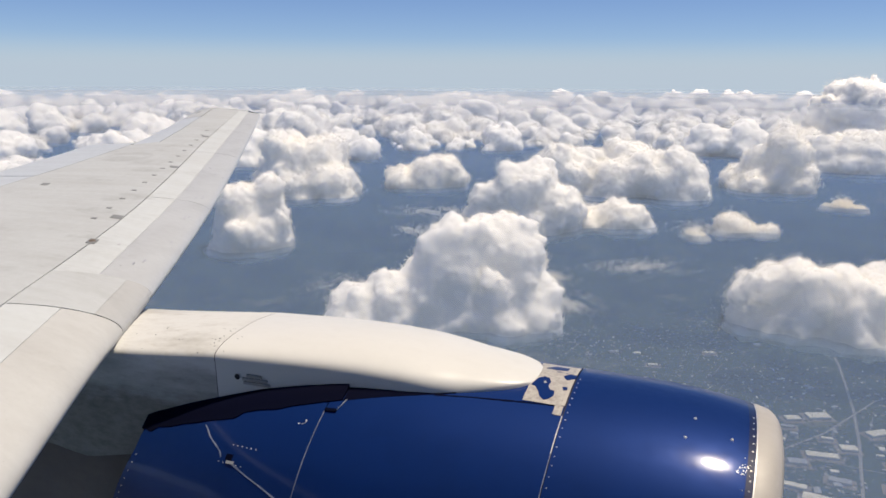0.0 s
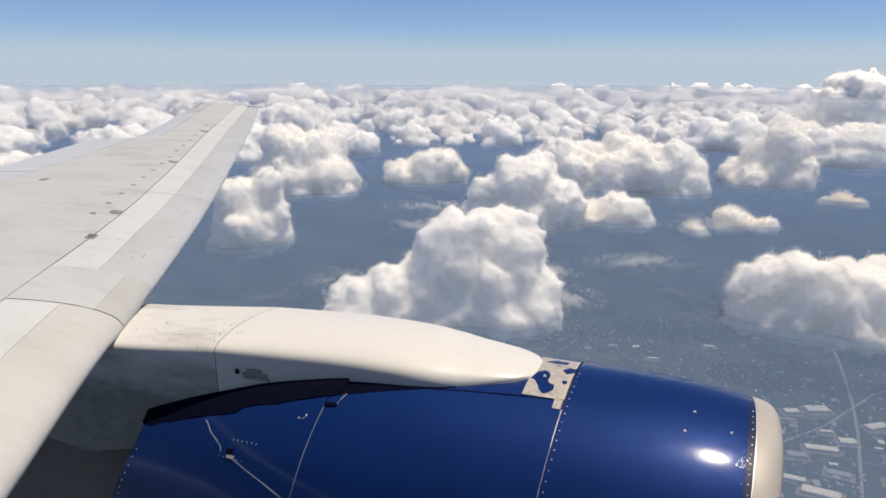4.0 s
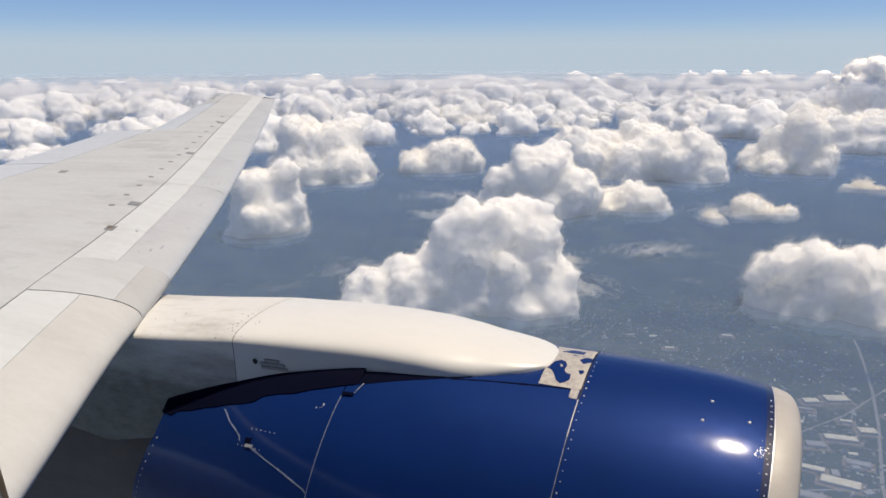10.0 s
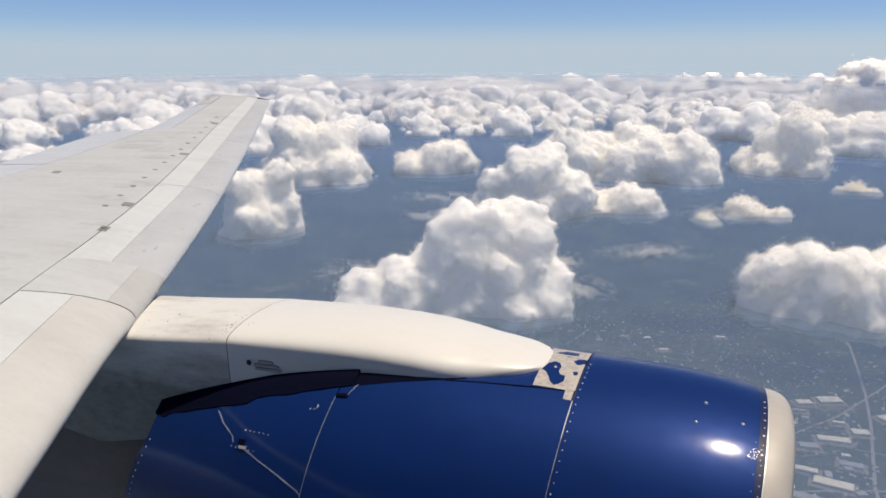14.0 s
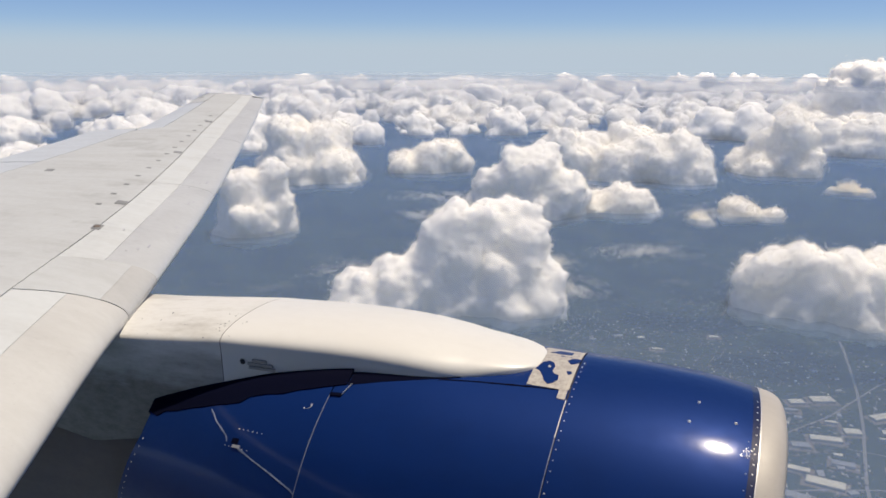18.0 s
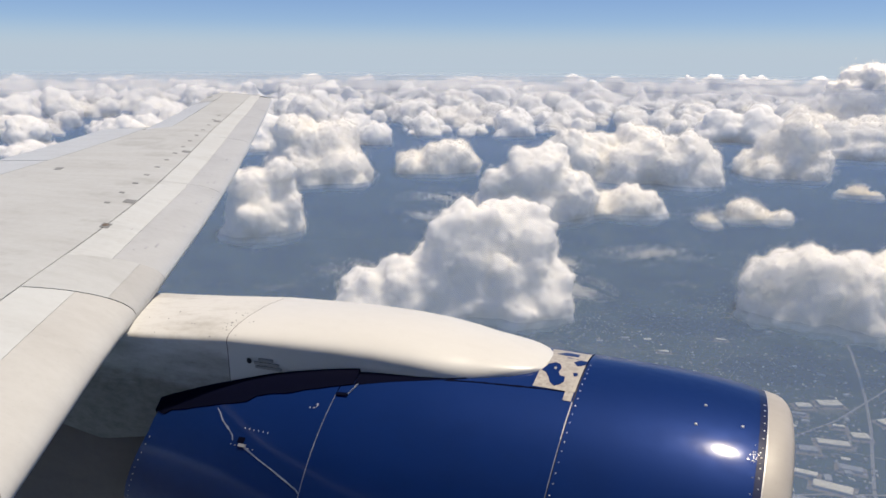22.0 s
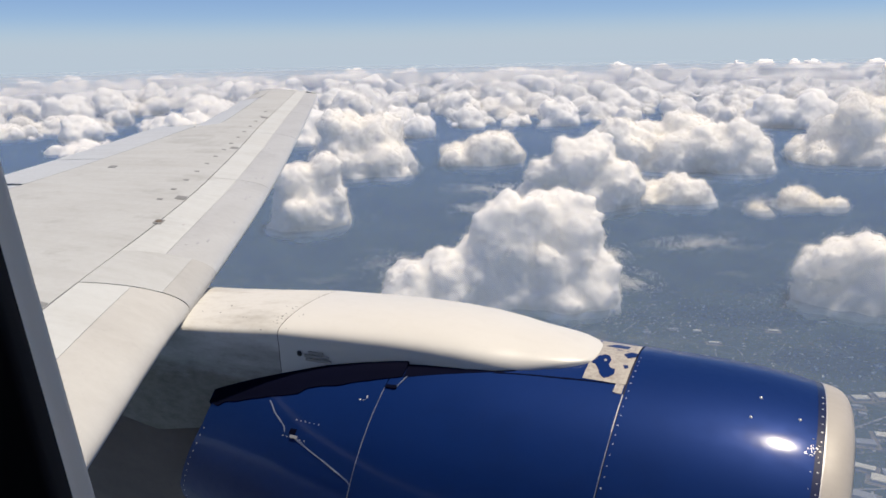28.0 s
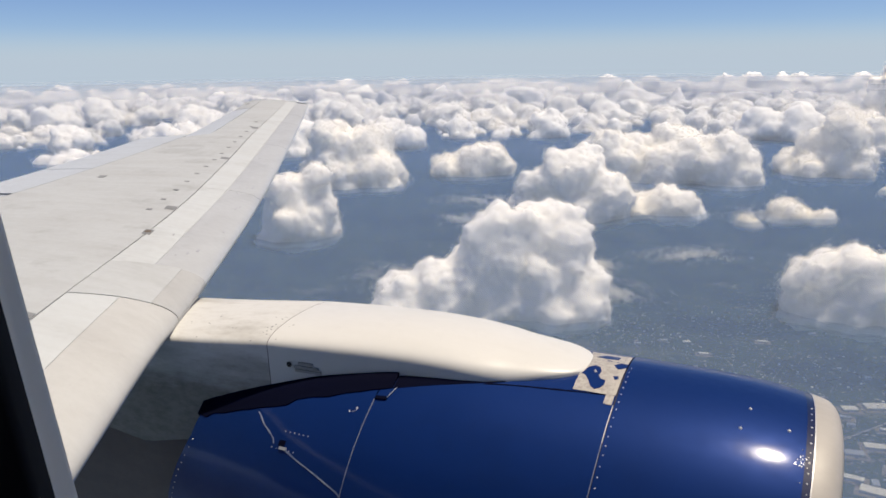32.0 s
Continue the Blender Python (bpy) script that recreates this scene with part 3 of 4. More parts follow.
cowl_line("wear_line", [(-3.54, 43.4), (-3.50, 45), (-3.43, 48.4), (-3.33, 51.5), (-3.27, 53.5), (-3.245, 55.5)], 0.0055, M_SCRATCH, rear_cowl, "silvery worn line")
cowl_line("wear_line", [(-3.16, 56.4), (-3.09, 57.6), (-2.963, 60.0), (-2.779, 62.9), (-2.55, 66.9), (-2.525, 67.8)], 0.0065, M_SCRATCH, rear_cowl, "silvery worn line")
cowl_plate("latch_recess", -3.195, -3.13, 53.8, 56.0, M_BLUE_DARK, 2, 3, 0.003, 0.006, "dark latch recess", rear_cowl)
cowl_plate("latch_bar", -3.17, -3.10, 56.2, 57.3, M_RIVET, 2, 2, 0.012, 0.02, "bright latch bar", rear_cowl)
for i in range(6):
    eng_part("rivet", *dome(cowl(-3.17 + 0.045 * i, 50.3 + 0.1 * i, -0.001), 0.0055, 0.004, 6, Vector((0, -0.75, 0.65))), M_RIVET, parent=rear_cowl, sharp=False)
    eng_part("rivet", *dome(cowl(-3.25 + 0.045 * i, 57.0 + 0.1 * i, -0.001), 0.0048, 0.004, 6, Vector((0, -0.8, 0.6))), M_RIVET, parent=rear_cowl, sharp=False)
cowl_plate("hinge_fitting", -2.515, -2.42, 33.0, 34.2, M_BLUE_DARK, 2, 3, 0.012, 0.02, "dark hinge fitting", rear_cowl)
cowl_line("hinge_pin", [(-2.42, 33.4), (-2.40, 31.2), (-2.383, 29.1)], 0.005, M_RIVET, rear_cowl, "bright hinge pin", lift=0.012)
cowl_line("chip", [(-2.63, 38.0), (-2.618, 38.8), (-2.632, 39.6), (-2.65, 39.7)], 0.005, M_RIVET, rear_cowl, "small bright paint chip", 8)
eng_part("rivet", *dome(cowl(-2.677, 39.7, -0.001), 0.008, 0.004, 6, Vector((0, -0.64, 0.77))), M_RIVET, parent=rear_cowl, sharp=False)
# door edge line towards the bare patch
cowl_line("door_gap", [(-1.75, 21.8), (-1.49, 20.3), (-1.289, 19.4), (-1.13, 18.7), (-0.897, 17.9)], 0.011, M_BLUE_DARK, fan_cowl, lift=0.0015)
# flaked paint chips round the inlet rivets
chips = random.Random(21)
for i in range(22):
    x, a = 0.285 + 0.085 * chips.random(), 26.0 + 4.5 * chips.random()
    cowl_line("chip", [(x, a), (x + chips.uniform(-0.004, 0.005), a + chips.uniform(-0.1, 0.25)), (x + chips.uniform(-0.003, 0.009), a + chips.uniform(0.05, 0.35))], chips.uniform(0.001, 0.0022), M_RIVET, inlet_cowl, "small bright paint chip", 6)

# ---- the pylon ----
pylon = root("engine_pylon", (-3.0, ENG_Y, -2.3), "glossy white engine pylon fairing between wing and engine", "engine pylon")
PYL_AT = Vector(pylon.location)
PYL_TOP = ((-7.5, -2.35), (-5.2, -2.2), (-4.70, -2.165), (-4.39, -2.135), (-3.58, -2.048), (-3.04, -2.012), (-2.62, -1.998), (-2.33, -1.998), (-2.04, -2.012), (-1.81, -2.036), (-1.58, -2.060), (-1.40, -2.084), (-1.27, -2.107), (-1.14, -2.140), (-1.10, -2.158), (-1.078, -2.172))
PYL_WIDE = ((-7.5, 0.45), (-5.0, 0.575), (-4.0, 0.56), (-2.6, 0.52), (-2.2, 0.505), (-1.97, 0.492), (-1.777, 0.468), (-1.507, 0.392), (-1.318, 0.325), (-1.22, 0.272), (-1.161, 0.222), (-1.12, 0.168), (-1.095, 0.115), (-1.078, 0.03))


HUMP = ((-4.6, 0.11), (-3.6, 0.13), (-3.0, 0.155), (-2.3, 0.165), (-1.6, 0.165), (-1.4, 0.105), (-1.24, 0.054), (-1.16, 0.028), (-1.078, 0.027))


def pylon_ring(x, lift=0.0):
    """A section of the fairing: a crowned top with rounded shoulders on steep sides."""
    top, w, hump = lerp_table(x, PYL_TOP), lerp_table(x, PYL_WIDE) + lift, lerp_table(x, HUMP)
    base = -2.9 if x < -2.6 else -2.5
    if x < -3.9:
        base = -3.13 - 0.20 * min(1.0, max(0.0, (-4.3 - x) / 0.9))
    ring = []
    for k in range(-12, 13):
        a = k / 12 * math.pi / 2
        c, s = math.cos(a), math.sin(a)
        ring.append(Vector((x, ENG_Y + s * w, top - hump + (hump + lift) * c**0.85)))
    low = [Vector((x, ENG_Y + q * w * 0.985, top - hump - 0.07)) for q in (-1, 1)]
    return [Vector((x, ENG_Y - w * 0.93, base)), low[0]] + ring + [low[1], Vector((x, ENG_Y + w * 0.93, base))]


def pyl_part(name, verts, faces, mat, label="", parent=None, sharp=True):
    ob = mesh_part(name, [Vector(v) - PYL_AT for v in verts], faces, mat, parent or pylon, label)
    return edge_sharp(ob, 50) if sharp else ob


nose = [-1.078, -1.086, -1.10, -1.125, -1.16, -1.2] + [-1.25 - 0.06 * i for i in range(39)]
fore = pyl_part("fore_fairing", *grid([pylon_ring(x) for x in nose if x > -3.58] + [pylon_ring(-3.58)]), M_PYLON, "smooth glossy white fairing")
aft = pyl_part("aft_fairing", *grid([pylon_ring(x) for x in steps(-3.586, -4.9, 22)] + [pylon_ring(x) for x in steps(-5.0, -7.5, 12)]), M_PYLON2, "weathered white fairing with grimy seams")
pyl_part("seam_backing", *grid([pylon_ring(x, -0.006) for x in (-3.55, -3.62)]), M_DARK)


def on_pylon(x, k, lift=0.003):
    """A point on the pylon's near side: k from 0 at the crest to 1 at mid side, more below."""
    ring = pylon_ring(x, lift)
    u = 14 - min(k, 1) * 12
    i = int(u)
    p = ring[i].lerp(ring[min(i + 1, 27)], u - i)
    return p if k <= 1 else p - Vector((0, 0, (k - 1)))


pyl_part("drain_hole", *dome(Vector((-3.385, ENG_Y - lerp_table(-3.385, PYL_WIDE) - 0.001, -2.305)), 0.024, 0.004, 10, Vector((0, -1, 0.0))), M_DARK, "small round dark hole", fore, False)
for j, (x0, x1) in enumerate(((-3.30, -3.17), (-3.34, -3.12), (-3.33, -3.10))):
    z = -2.285 - 0.03 * j
    rows = [[Vector((x, ENG_Y - lerp_table(x, PYL_WIDE) - 0.004, z + dz)) for dz in (-0.011, 0.011)] for x in steps(x0, x1, 2)]
    pyl_part("marking_bar", *slab(rows, [[p + Vector((0, 0.008, 0)) for p in r] for r in rows]), M_MARK, parent=fore)
random.seed(7)
for i in range(26):
    x = random.choice([-3.66, -3.66, -3.75, -4.0, -4.3, -4.55, -3.5]) + random.uniform(-0.03, 0.03)
    k = random.uniform(0.15, 0.95)
    p = on_pylon(x, k, 0.0)
    c = Vector((x, ENG_Y, p.z - 0.25))
    pyl_part("fastener", *dome(p, random.uniform(0.004, 0.008), 0.003, 6, (p - c).normalized()), M_HATCH, parent=aft, sharp=False)


SEAL_TOP = ((-4.25, 32.0), (-3.62, 28.9), (-3.09, 24.8), (-2.43, 21.3))
SEAL_LOW = ((-4.22, 47.0), (-4.12, 49.0), (-4.06, 46.1), (-3.46, 40.8), (-3.28, 39.8), (-3.21, 36.9), (-2.96, 35.0), (-2.51, 30.2), (-2.34, 28.5), (-2.10, 25.6), (-1.78, 22.0), (-1.45, 17.6))


def seal():
    """The dark rubber flange where the cowl meets the pylon, ragged below; the pylon's shadow is put into its
    near-black colour.
    """
    rows, low = [], []
    for i in range(81):
        x = -2.42 - 1.83 * i / 80
        a, b = lerp_table(x, SEAL_TOP), lerp_table(x, SEAL_LOW) + 0.5 * noise.noise(Vector((x * 6, 0, 3)))
        rows.append([cowl(x, a, 0.02), cowl(x, a + (b - a) * 0.3, 0.034), cowl(x, a + (b - a) * 0.7, 0.014), cowl(x, b, 0.008)])
        low.append([p - Vector((0, -0.03, 0.05)) for p in rows[-1]])
    return pyl_part("cowl_seal", *slab(rows, low), M_BLUE_DARK, "dark blue seal between cowl and pylon")


def seal_lip():
    """The thin forward run of the seal under the fairing's edge."""
    rows, low = [], []
    for i in range(31):
        x = -2.415 + 0.80 * i / 30
        b, u = lerp_table(x, SEAL_LOW), i / 30
        rows.append([cowl(x, b - 8.0 * (1 - u) - 1.0, 0.006), cowl(x, b - 3.0 * (1 - u) - 0.3, 0.006), cowl(x, b, 0.002)])
        low.append([p - Vector((0, -0.01, 0.03)) for p in rows[-1]])
    return pyl_part("seal_lip", *slab(rows, low), M_BLUE_DARK, "narrow dark seal along the fairing edge")


seal_lip()


seal()

# ---- cabin window and wall ----
WIN_Y = 0.15
def rounded(cx, cz, w, h, r, lean, y, n=10):
    pts = []
    for k, (sx, sz) in enumerate(((1, 1), (-1, 1), (-1, -1), (1, -1))):
        for i in range(n + 1):
            a = math.pi / 2 * (k + i / n)
            px, pz = sx * (w - r) + r * math.cos(a), sz * (h - r) + r * math.sin(a)
            pts.append(Vector((cx + px * math.cos(lean) - pz * math.sin(lean), y, cz + px * math.sin(lean) + pz * math.cos(lean))))
    return pts


def ring_strip(loops):
    n = len(loops[0])
    verts = [p for lp in loops for p in lp]
    faces = [(i * n + j, i * n + (j + 1) % n, (i + 1) * n + (j + 1) % n, (i + 1) * n + j) for i in range(len(loops) - 1) for j in range(n)]
    return verts, faces


WIN = dict(cx=-0.088, cz=-0.04, lean=radians(10))
window = root("window_1", (WIN["cx"], WIN_Y, WIN["cz"]), "airliner cabin window with grey trim and dark seal", "window", "structure")


def wloop(w, h, r, y):
    return [p - Vector(window.location) for p in rounded(WIN["cx"], WIN["cz"], w, h, r, WIN["lean"], y)]


mesh_part("window_frame", *ring_strip([wloop(0.215, 0.255, 0.11, 0.205), wloop(0.156, 0.196, 0.092, 0.168), wloop(0.151, 0.191, 0.09, 0.163), wloop(0.149, 0.189, 0.09, 0.158), wloop(0.140, 0.180, 0.0875, 0.149)]), M_TRIM, window, "grey plastic trim ring")
# near-black colour stands in for the unlit cabin side of the frame
mesh_part("window_seal", *ring_strip([wloop(0.1397, 0.1797, 0.0873, 0.1486), wloop(0.127, 0.167, 0.085, 0.136), wloop(0.125, 0.165, 0.084, 0.132), wloop(0.1255, 0.1655, 0.084, 0.131), wloop(0.130, 0.170, 0.088, 0.115), wloop(0.15, 0.19, 0.10, 0.088), wloop(0.19, 0.235, 0.11, 0.08)]), M_SEAL, window, "dark rubber seal")
wall_loops = [rounded(WIN["cx"], WIN["cz"], 0.18, 0.225, 0.11, WIN["lean"], 0.082), rounded(WIN["cx"], WIN["cz"], 1.0, 1.1, 0.02, 0.0, 0.082), rounded(WIN["cx"], WIN["cz"], 0.40, 0.42, 0.02, 0.0, 0.21), rounded(WIN["cx"], WIN["cz"], 0.214, 0.254, 0.11, WIN["lean"], 0.21)]
tagged(mesh_part("wall_outboard", *ring_strip(wall_loops), M_CABIN), "pale grey cabin side wall round the window", "wall", kind="structure")
v = [(-1.05, -1.4, -1.13), (0.945, -1.4, -1.13), (0.945, 0.082, -1.13), (-1.05, 0.082, -1.13), (-1.05, -1.4, 1.07), (0.945, -1.4, 1.07), (0.945, 0.082, 1.07), (-1.05, 0.082, 1.07)]
tagged(mesh_part("wall_cabin", v, [(0, 1, 5, 4), (1, 2, 6, 5), (3, 0, 4, 7)], M_CABIN, smooth=False), "plain grey cabin walls behind the window", "wall", kind="structure")
tagged(mesh_part("floor", v, [(0, 3, 2, 1)], M_CABIN, smooth=False), "grey cabin floor", "floor", kind="structure")
tagged(mesh_part("ceiling", v, [(4, 5, 6, 7)], M_CABIN, smooth=False), "grey cabin ceiling", "ceiling", kind="structure")

# ---- fuselage skin outside the window ----
def hull(x, z, lift=0.0):
    return Vector((x, -2.3 + math.sqrt(max(0.0, 2.51**2 - z**2)) + lift, z))


# unseen; dark blue is assumed, to keep bounce light off pylon and engine
fuselage = root("fuselage", (-4.0, 0.2, -0.1), "unseen airliner fuselage side, kept dark blue to block light", "fuselage", "structure")
for name, x0, x1, z0, z1, mat in (("hull_panel", -20, 12, 0.36, 2.4, M_BELLY), ("hull_panel", -20, -0.62, -0.46, 0.355, M_BELLY), ("hull_panel", 0.30, 12, -0.46, 0.355, M_BELLY), ("belly_panel", -20, 12, -2.4, -0.465, M_BELLY)):
    top = [[hull(x, z) - fuselage.location for z in steps(z0, z1, 10)] for x in steps(x0, x1, 8)]
    low = [[p - Vector((0, 0.03, 0)) for p in row] for row in top]
    edge_sharp(mesh_part(name, *slab(top, low), mat, fuselage))

# unseen fairing, added to block light reaching the pylon from the cabin side
rows = []
for x, g in ((-14, 0.0), (-12, 0.55), (-9, 0.95), (-6, 1.0), (-3.5, 0.8), (-1.5, 0.35), (0.5, 0.0)):
    rows.append([Vector((x, -2.3 + (2.35 + 0.75 * g) * math.sin(a), -0.1 - (2.4 + 0.75 * g) * math.cos(a))) - fuselage.location for a in steps(-1.2, 1.2, 14)])
mesh_part("belly_fairing", *grid(rows), M_BELLY, fuselage)

# ---- land ----
LAND = -600.0
LAND_SCALE = 2.0


def disc(z, radii, n=96):
    verts, faces = [(0, 0, z)], []
    for r in radii:
        verts += [(r * math.cos(2 * math.pi * i / n), r * math.sin(2 * math.pi * i / n), z) for i in range(n)]
    faces += [(0, 1 + i, 1 + (i + 1) % n) for i in range(n)]
    for k in range(len(radii) - 1):
        a, b = 1 + k * n, 1 + (k + 1) * n
        faces += [(a + i, b + i, b + (i + 1) % n, a + (i + 1) % n) for i in range(n)]
    return verts, faces


def cone_sheet(ring, n=96):
    verts, faces = [(0, 0, ring[0][1])], []
    for r, z in ring:
        verts += [(r * math.cos(2 * math.pi * i / n), r * math.sin(2 * math.pi * i / n), z) for i in range(n)]
    faces += [(0, 1 + i, 1 + (i + 1) % n) for i in range(n)]
    for k in range(len(ring) - 1):
        a, b = 1 + k * n, 1 + (k + 1) * n
        faces += [(a + i, b + i, b + (i + 1) % n, a + (i + 1) % n) for i in range(n)]
    return verts, faces


# tinted sheets put bluish airlight into colour above the clouds and the land
tagged(mesh_part("air_layer", *cone_sheet(((400, -58.0), (1500, -60.0), (3000, -64.0), (4870, -76.0))), M_AIR), "blue tinted sheet imitating airlight above the clouds", "haze", kind="structure")
tagged(mesh_part("ground", *cone_sheet(((300, LAND), (800, LAND), (1600, LAND), (2600, LAND), (3300, LAND + 130), (4000, LAND + 290), (4870, LAND + 430))), M_GROUND, smooth=False), "dark green and blue-grey farmland and forest", "ground", kind="structure")
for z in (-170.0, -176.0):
    tagged(mesh_part("haze_layer", *disc(z, (300, 800, 1600, 3000, 4900)), M_HAZE, smooth=False), "blue tinted sheet imitating haze over the land", "haze", kind="structure")


def strip(name, pts, width, mat, label, z=0.4):
    pts, width = [(x * LAND_SCALE, y * LAND_SCALE) for x, y in pts], width * LAND_SCALE
    rows = []
    for i, p in enumerate(pts):
        a, b = Vector((*pts[max(i - 1, 0)], 0)), Vector((*pts[min(i + 1, len(pts) - 1)], 0))
        d = (b - a).normalized()
        nrm = Vector((-d.y, d.x, 0)) * width / 2
        c = Vector((*p, LAND + z))
        rows.append([c + nrm, c - nrm])
    ob = mesh_part(name, *slab(rows, [[q - Vector((0, 0, z + 0.2)) for q in r] for r in rows]), mat, smooth=False)
    return tagged(ob, label, "road", kind="structure")


strip("road_main", [(118, 480), (120, 573), (128, 640), (133, 682), (138, 750), (140, 814), (141, 870), (139, 918), (134, 1000), (120, 1150)], 2.6, M_ROAD, "pale concrete main road through the town")
strip("road_cross", [(20, 600), (71, 643), (108, 689), (135, 735), (160, 778), (230, 850), (330, 960)], 1.8, M_ROAD, "pale concrete crossing road", 0.7)
strip("road_back", [(60, 545), (95, 560), (119, 568), (180, 585)], 1.5, M_ROAD, "pale service road beside the warehouses", 0.5)
streets = random.Random(8)
for k in range(26):
    x, y = streets.uniform(-190, 150), streets.uniform(620, 980)
    run, lean = streets.uniform(14, 55), 0.12
    if streets.random() < 0.5:
        line = [(x, y), (x + run * lean, y + run * 0.5), (x + run * 2 * lean, y + run)]
    else:
        line = [(x, y), (x + run * 0.5, y - run * 0.5 * lean), (x + run, y - run * lean)]
    strip("street", line, streets.uniform(0.5, 0.9), M_ROAD, "narrow pale street between houses", 0.3)


def warehouse(x, y, w, d, h, turn, pale):
    if math.hypot(x, y) > 730:
        w, d, h = w * 0.5, d * 0.5, h * 0.7
    x, y, w, d, h = (v * LAND_SCALE for v in (x, y, w, d, h))
    ob = root("warehouse", (x, y, LAND), "long low warehouse with a %s flat roof" % ("pale" if pale else "grey"), "warehouse", group="town warehouses")
    ob.rotation_euler = (0, 0, radians(turn))
    def box(name, hw, hd, z0, z1, mat, bevel=0.0):
        top = [[Vector((sx * (hw - bevel), sy * (hd - bevel), z1)) for sx in (-1, 1)] for sy in (-1, 1)]
        low = [[Vector((sx * hw, sy * hd, z0)) for sx in (-1, 1)] for sy in (-1, 1)]
        return mesh_part(name, *slab(top, low), mat, ob, smooth=False)
    box("wall", w / 2, d / 2, -0.3, h, M_WALL)
    box("roof", w / 2 + 0.25, d / 2 + 0.25, h + 0.004, h + 0.7, M_ROOF if pale else M_ROOF2, 0.2)
    if w > 18:
        box("paved_lot", w / 2 + 7.0, d / 2 + 8.0, -0.5, 0.25, M_LOT)
    return ob


for x, y, w, d, turn, pale in ((105, 721, 20, 11, 20, 1), (83, 708, 13, 8, 20, 1), (100, 640, 24, 8, 5, 1), (122, 661, 13, 9, 10, 1), (122, 748, 12, 7, 40, 0), (75, 581, 16, 6, -8, 1), (92, 566, 26, 10, -10, 1), (80, 622, 14, 8, 8, 0), (-66, 830, 16, 9, 25, 1), (-46, 800, 20, 8, 12, 1), (82, 948, 22, 10, 15, 1), (-115, 806, 14, 9, 15, 0), (70, 540, 20, 8, -8, 0), (108, 600, 16, 7, -6, 0), (60, 610, 12, 8, 12, 1), (150, 700, 20, 9, 35, 1), (160, 640, 24, 10, 5, 0), (150, 600, 20, 8, -4, 1), (-90, 826, 18, 9, 20, 0), (10, 860, 20, 9, 10, 1), (60, 905, 16, 9, 30, 0), (-180, 880, 22, 10, 15, 0), (105, 790, 14, 8, 30, 0), (45, 580, 15, 8, 5, 1)):
    warehouse(x, y, w, d, 2.2, turn, pale)
town = random.Random(3)
sites = [(105, 721), (100, 640), (75, 581), (92, 566), (80, 622), (122, 661), (150, 700), (160, 640), (150, 600)]
while len(sites) < 64:
    x, y = town.uniform(45, 200), town.uniform(490, 830)
    if abs(x - 128) > 11 and all(abs(x - a) > 15 or abs(y - b) > 13 for a, b in sites):
        sites.append((x, y))
        warehouse(x, y, town.uniform(3.5, 11), town.uniform(2.5, 5), town.uniform(1.2, 2.4), town.choice((4, 8, 94, 30)), town.random() < 0.55)


def houses():
    """Hundreds of small hipped roofs with lawns between, along grid streets."""
    rng = random.Random(11)
    verts, faces = [], []
    for k in range(3000):
        cx, cy = rng.choice(((-80, 830), (0, 760), (70, 800), (120, 620), (60, 640), (150, 780), (-20, 900), (110, 520), (200, 700), (-160, 860), (40, 980)))
        x = cx + rng.gauss(0, 40)
        y = cy + round(rng.gauss(0, 42) / 11) * 11 + rng.gauss(0, 2.5)
        if abs(x - 135) < 7:
            continue
        w, d, h = rng.uniform(0.8, 1.9), rng.uniform(0.6, 1.1), 0.5
        a = rng.choice((0.1, 0.1 + math.pi / 2))
        o = len(verts)
        for sx, sy, z in ((-1, -1, 0), (1, -1, 0), (1, 1, 0), (-1, 1, 0), (-1, -1, h), (1, -1, h), (1, 1, h), (-1, 1, h), (-0.5, 0, h + 0.4), (0.5, 0, h + 0.4)):
            px, py = sx * w, sy * d
            verts.append(((x + px * math.cos(a) - py * math.sin(a)) * LAND_SCALE, (y + px * math.sin(a) + py * math.cos(a)) * LAND_SCALE, LAND - 0.1 + z * LAND_SCALE))
        faces += [tuple(o + i for i in f) for f in ((0, 1, 5, 4), (1, 2, 6, 5), (2, 3, 7, 6), (3, 0, 4, 7), (4, 5, 9, 8), (6, 7, 8, 9), (5, 6, 9), (7, 4, 8))]
    return verts, faces


def house_material():
    k = Mat("house_roofs")
    g = k.node("ShaderNodeNewGeometry")
    k.base(k.ramp(g.outputs["Random Per Island"], (0.0, (0.08, 0.08, 0.07)), (0.7, (0.18, 0.16, 0.14)), (1.0, (0.58, 0.52, 0.42))))
    k.set(Roughness=0.9)
    return k.m


tagged(mesh_part("town_houses", *houses(), house_material(), smooth=False), "hundreds of small pale houses along streets", "houses", kind="stuff")

# ---- clouds ----
def puff_shapes(sub, count, amp, seed):
    """Unit puffs with a cauliflower surface: (verts, triangles) arrays."""
    shapes = []
    for k in range(count):
        bm = bmesh.new()
        bmesh.ops.create_icosphere(bm, subdivisions=sub, radius=1.0)
        off = Vector((seed * 7.3 + k * 11.7, k * 3.1, seed * 1.9))
        vs = []
        for v in bm.verts:
            p = v.co
            n = noise.fractal(p * 1.3 + off, 0.9, 2.1, 2)
            b = abs(noise.noise(p * 2.6 + off)) + 0.5 * abs(noise.noise(p * 5.5 + off))
            vs.append(p * (1 + amp * (0.7 * n + 0.9 * b - 0.3)))
        bm.verts.index_update()
        shapes.append((np.array(vs), np.array([[l.vert.index for l in f.loops] for f in bm.faces])))
        bm.free()
    return shapes


PUFFS = {s: puff_shapes(s, 7, 0.34, s) for s in (1, 2, 3, 4)}


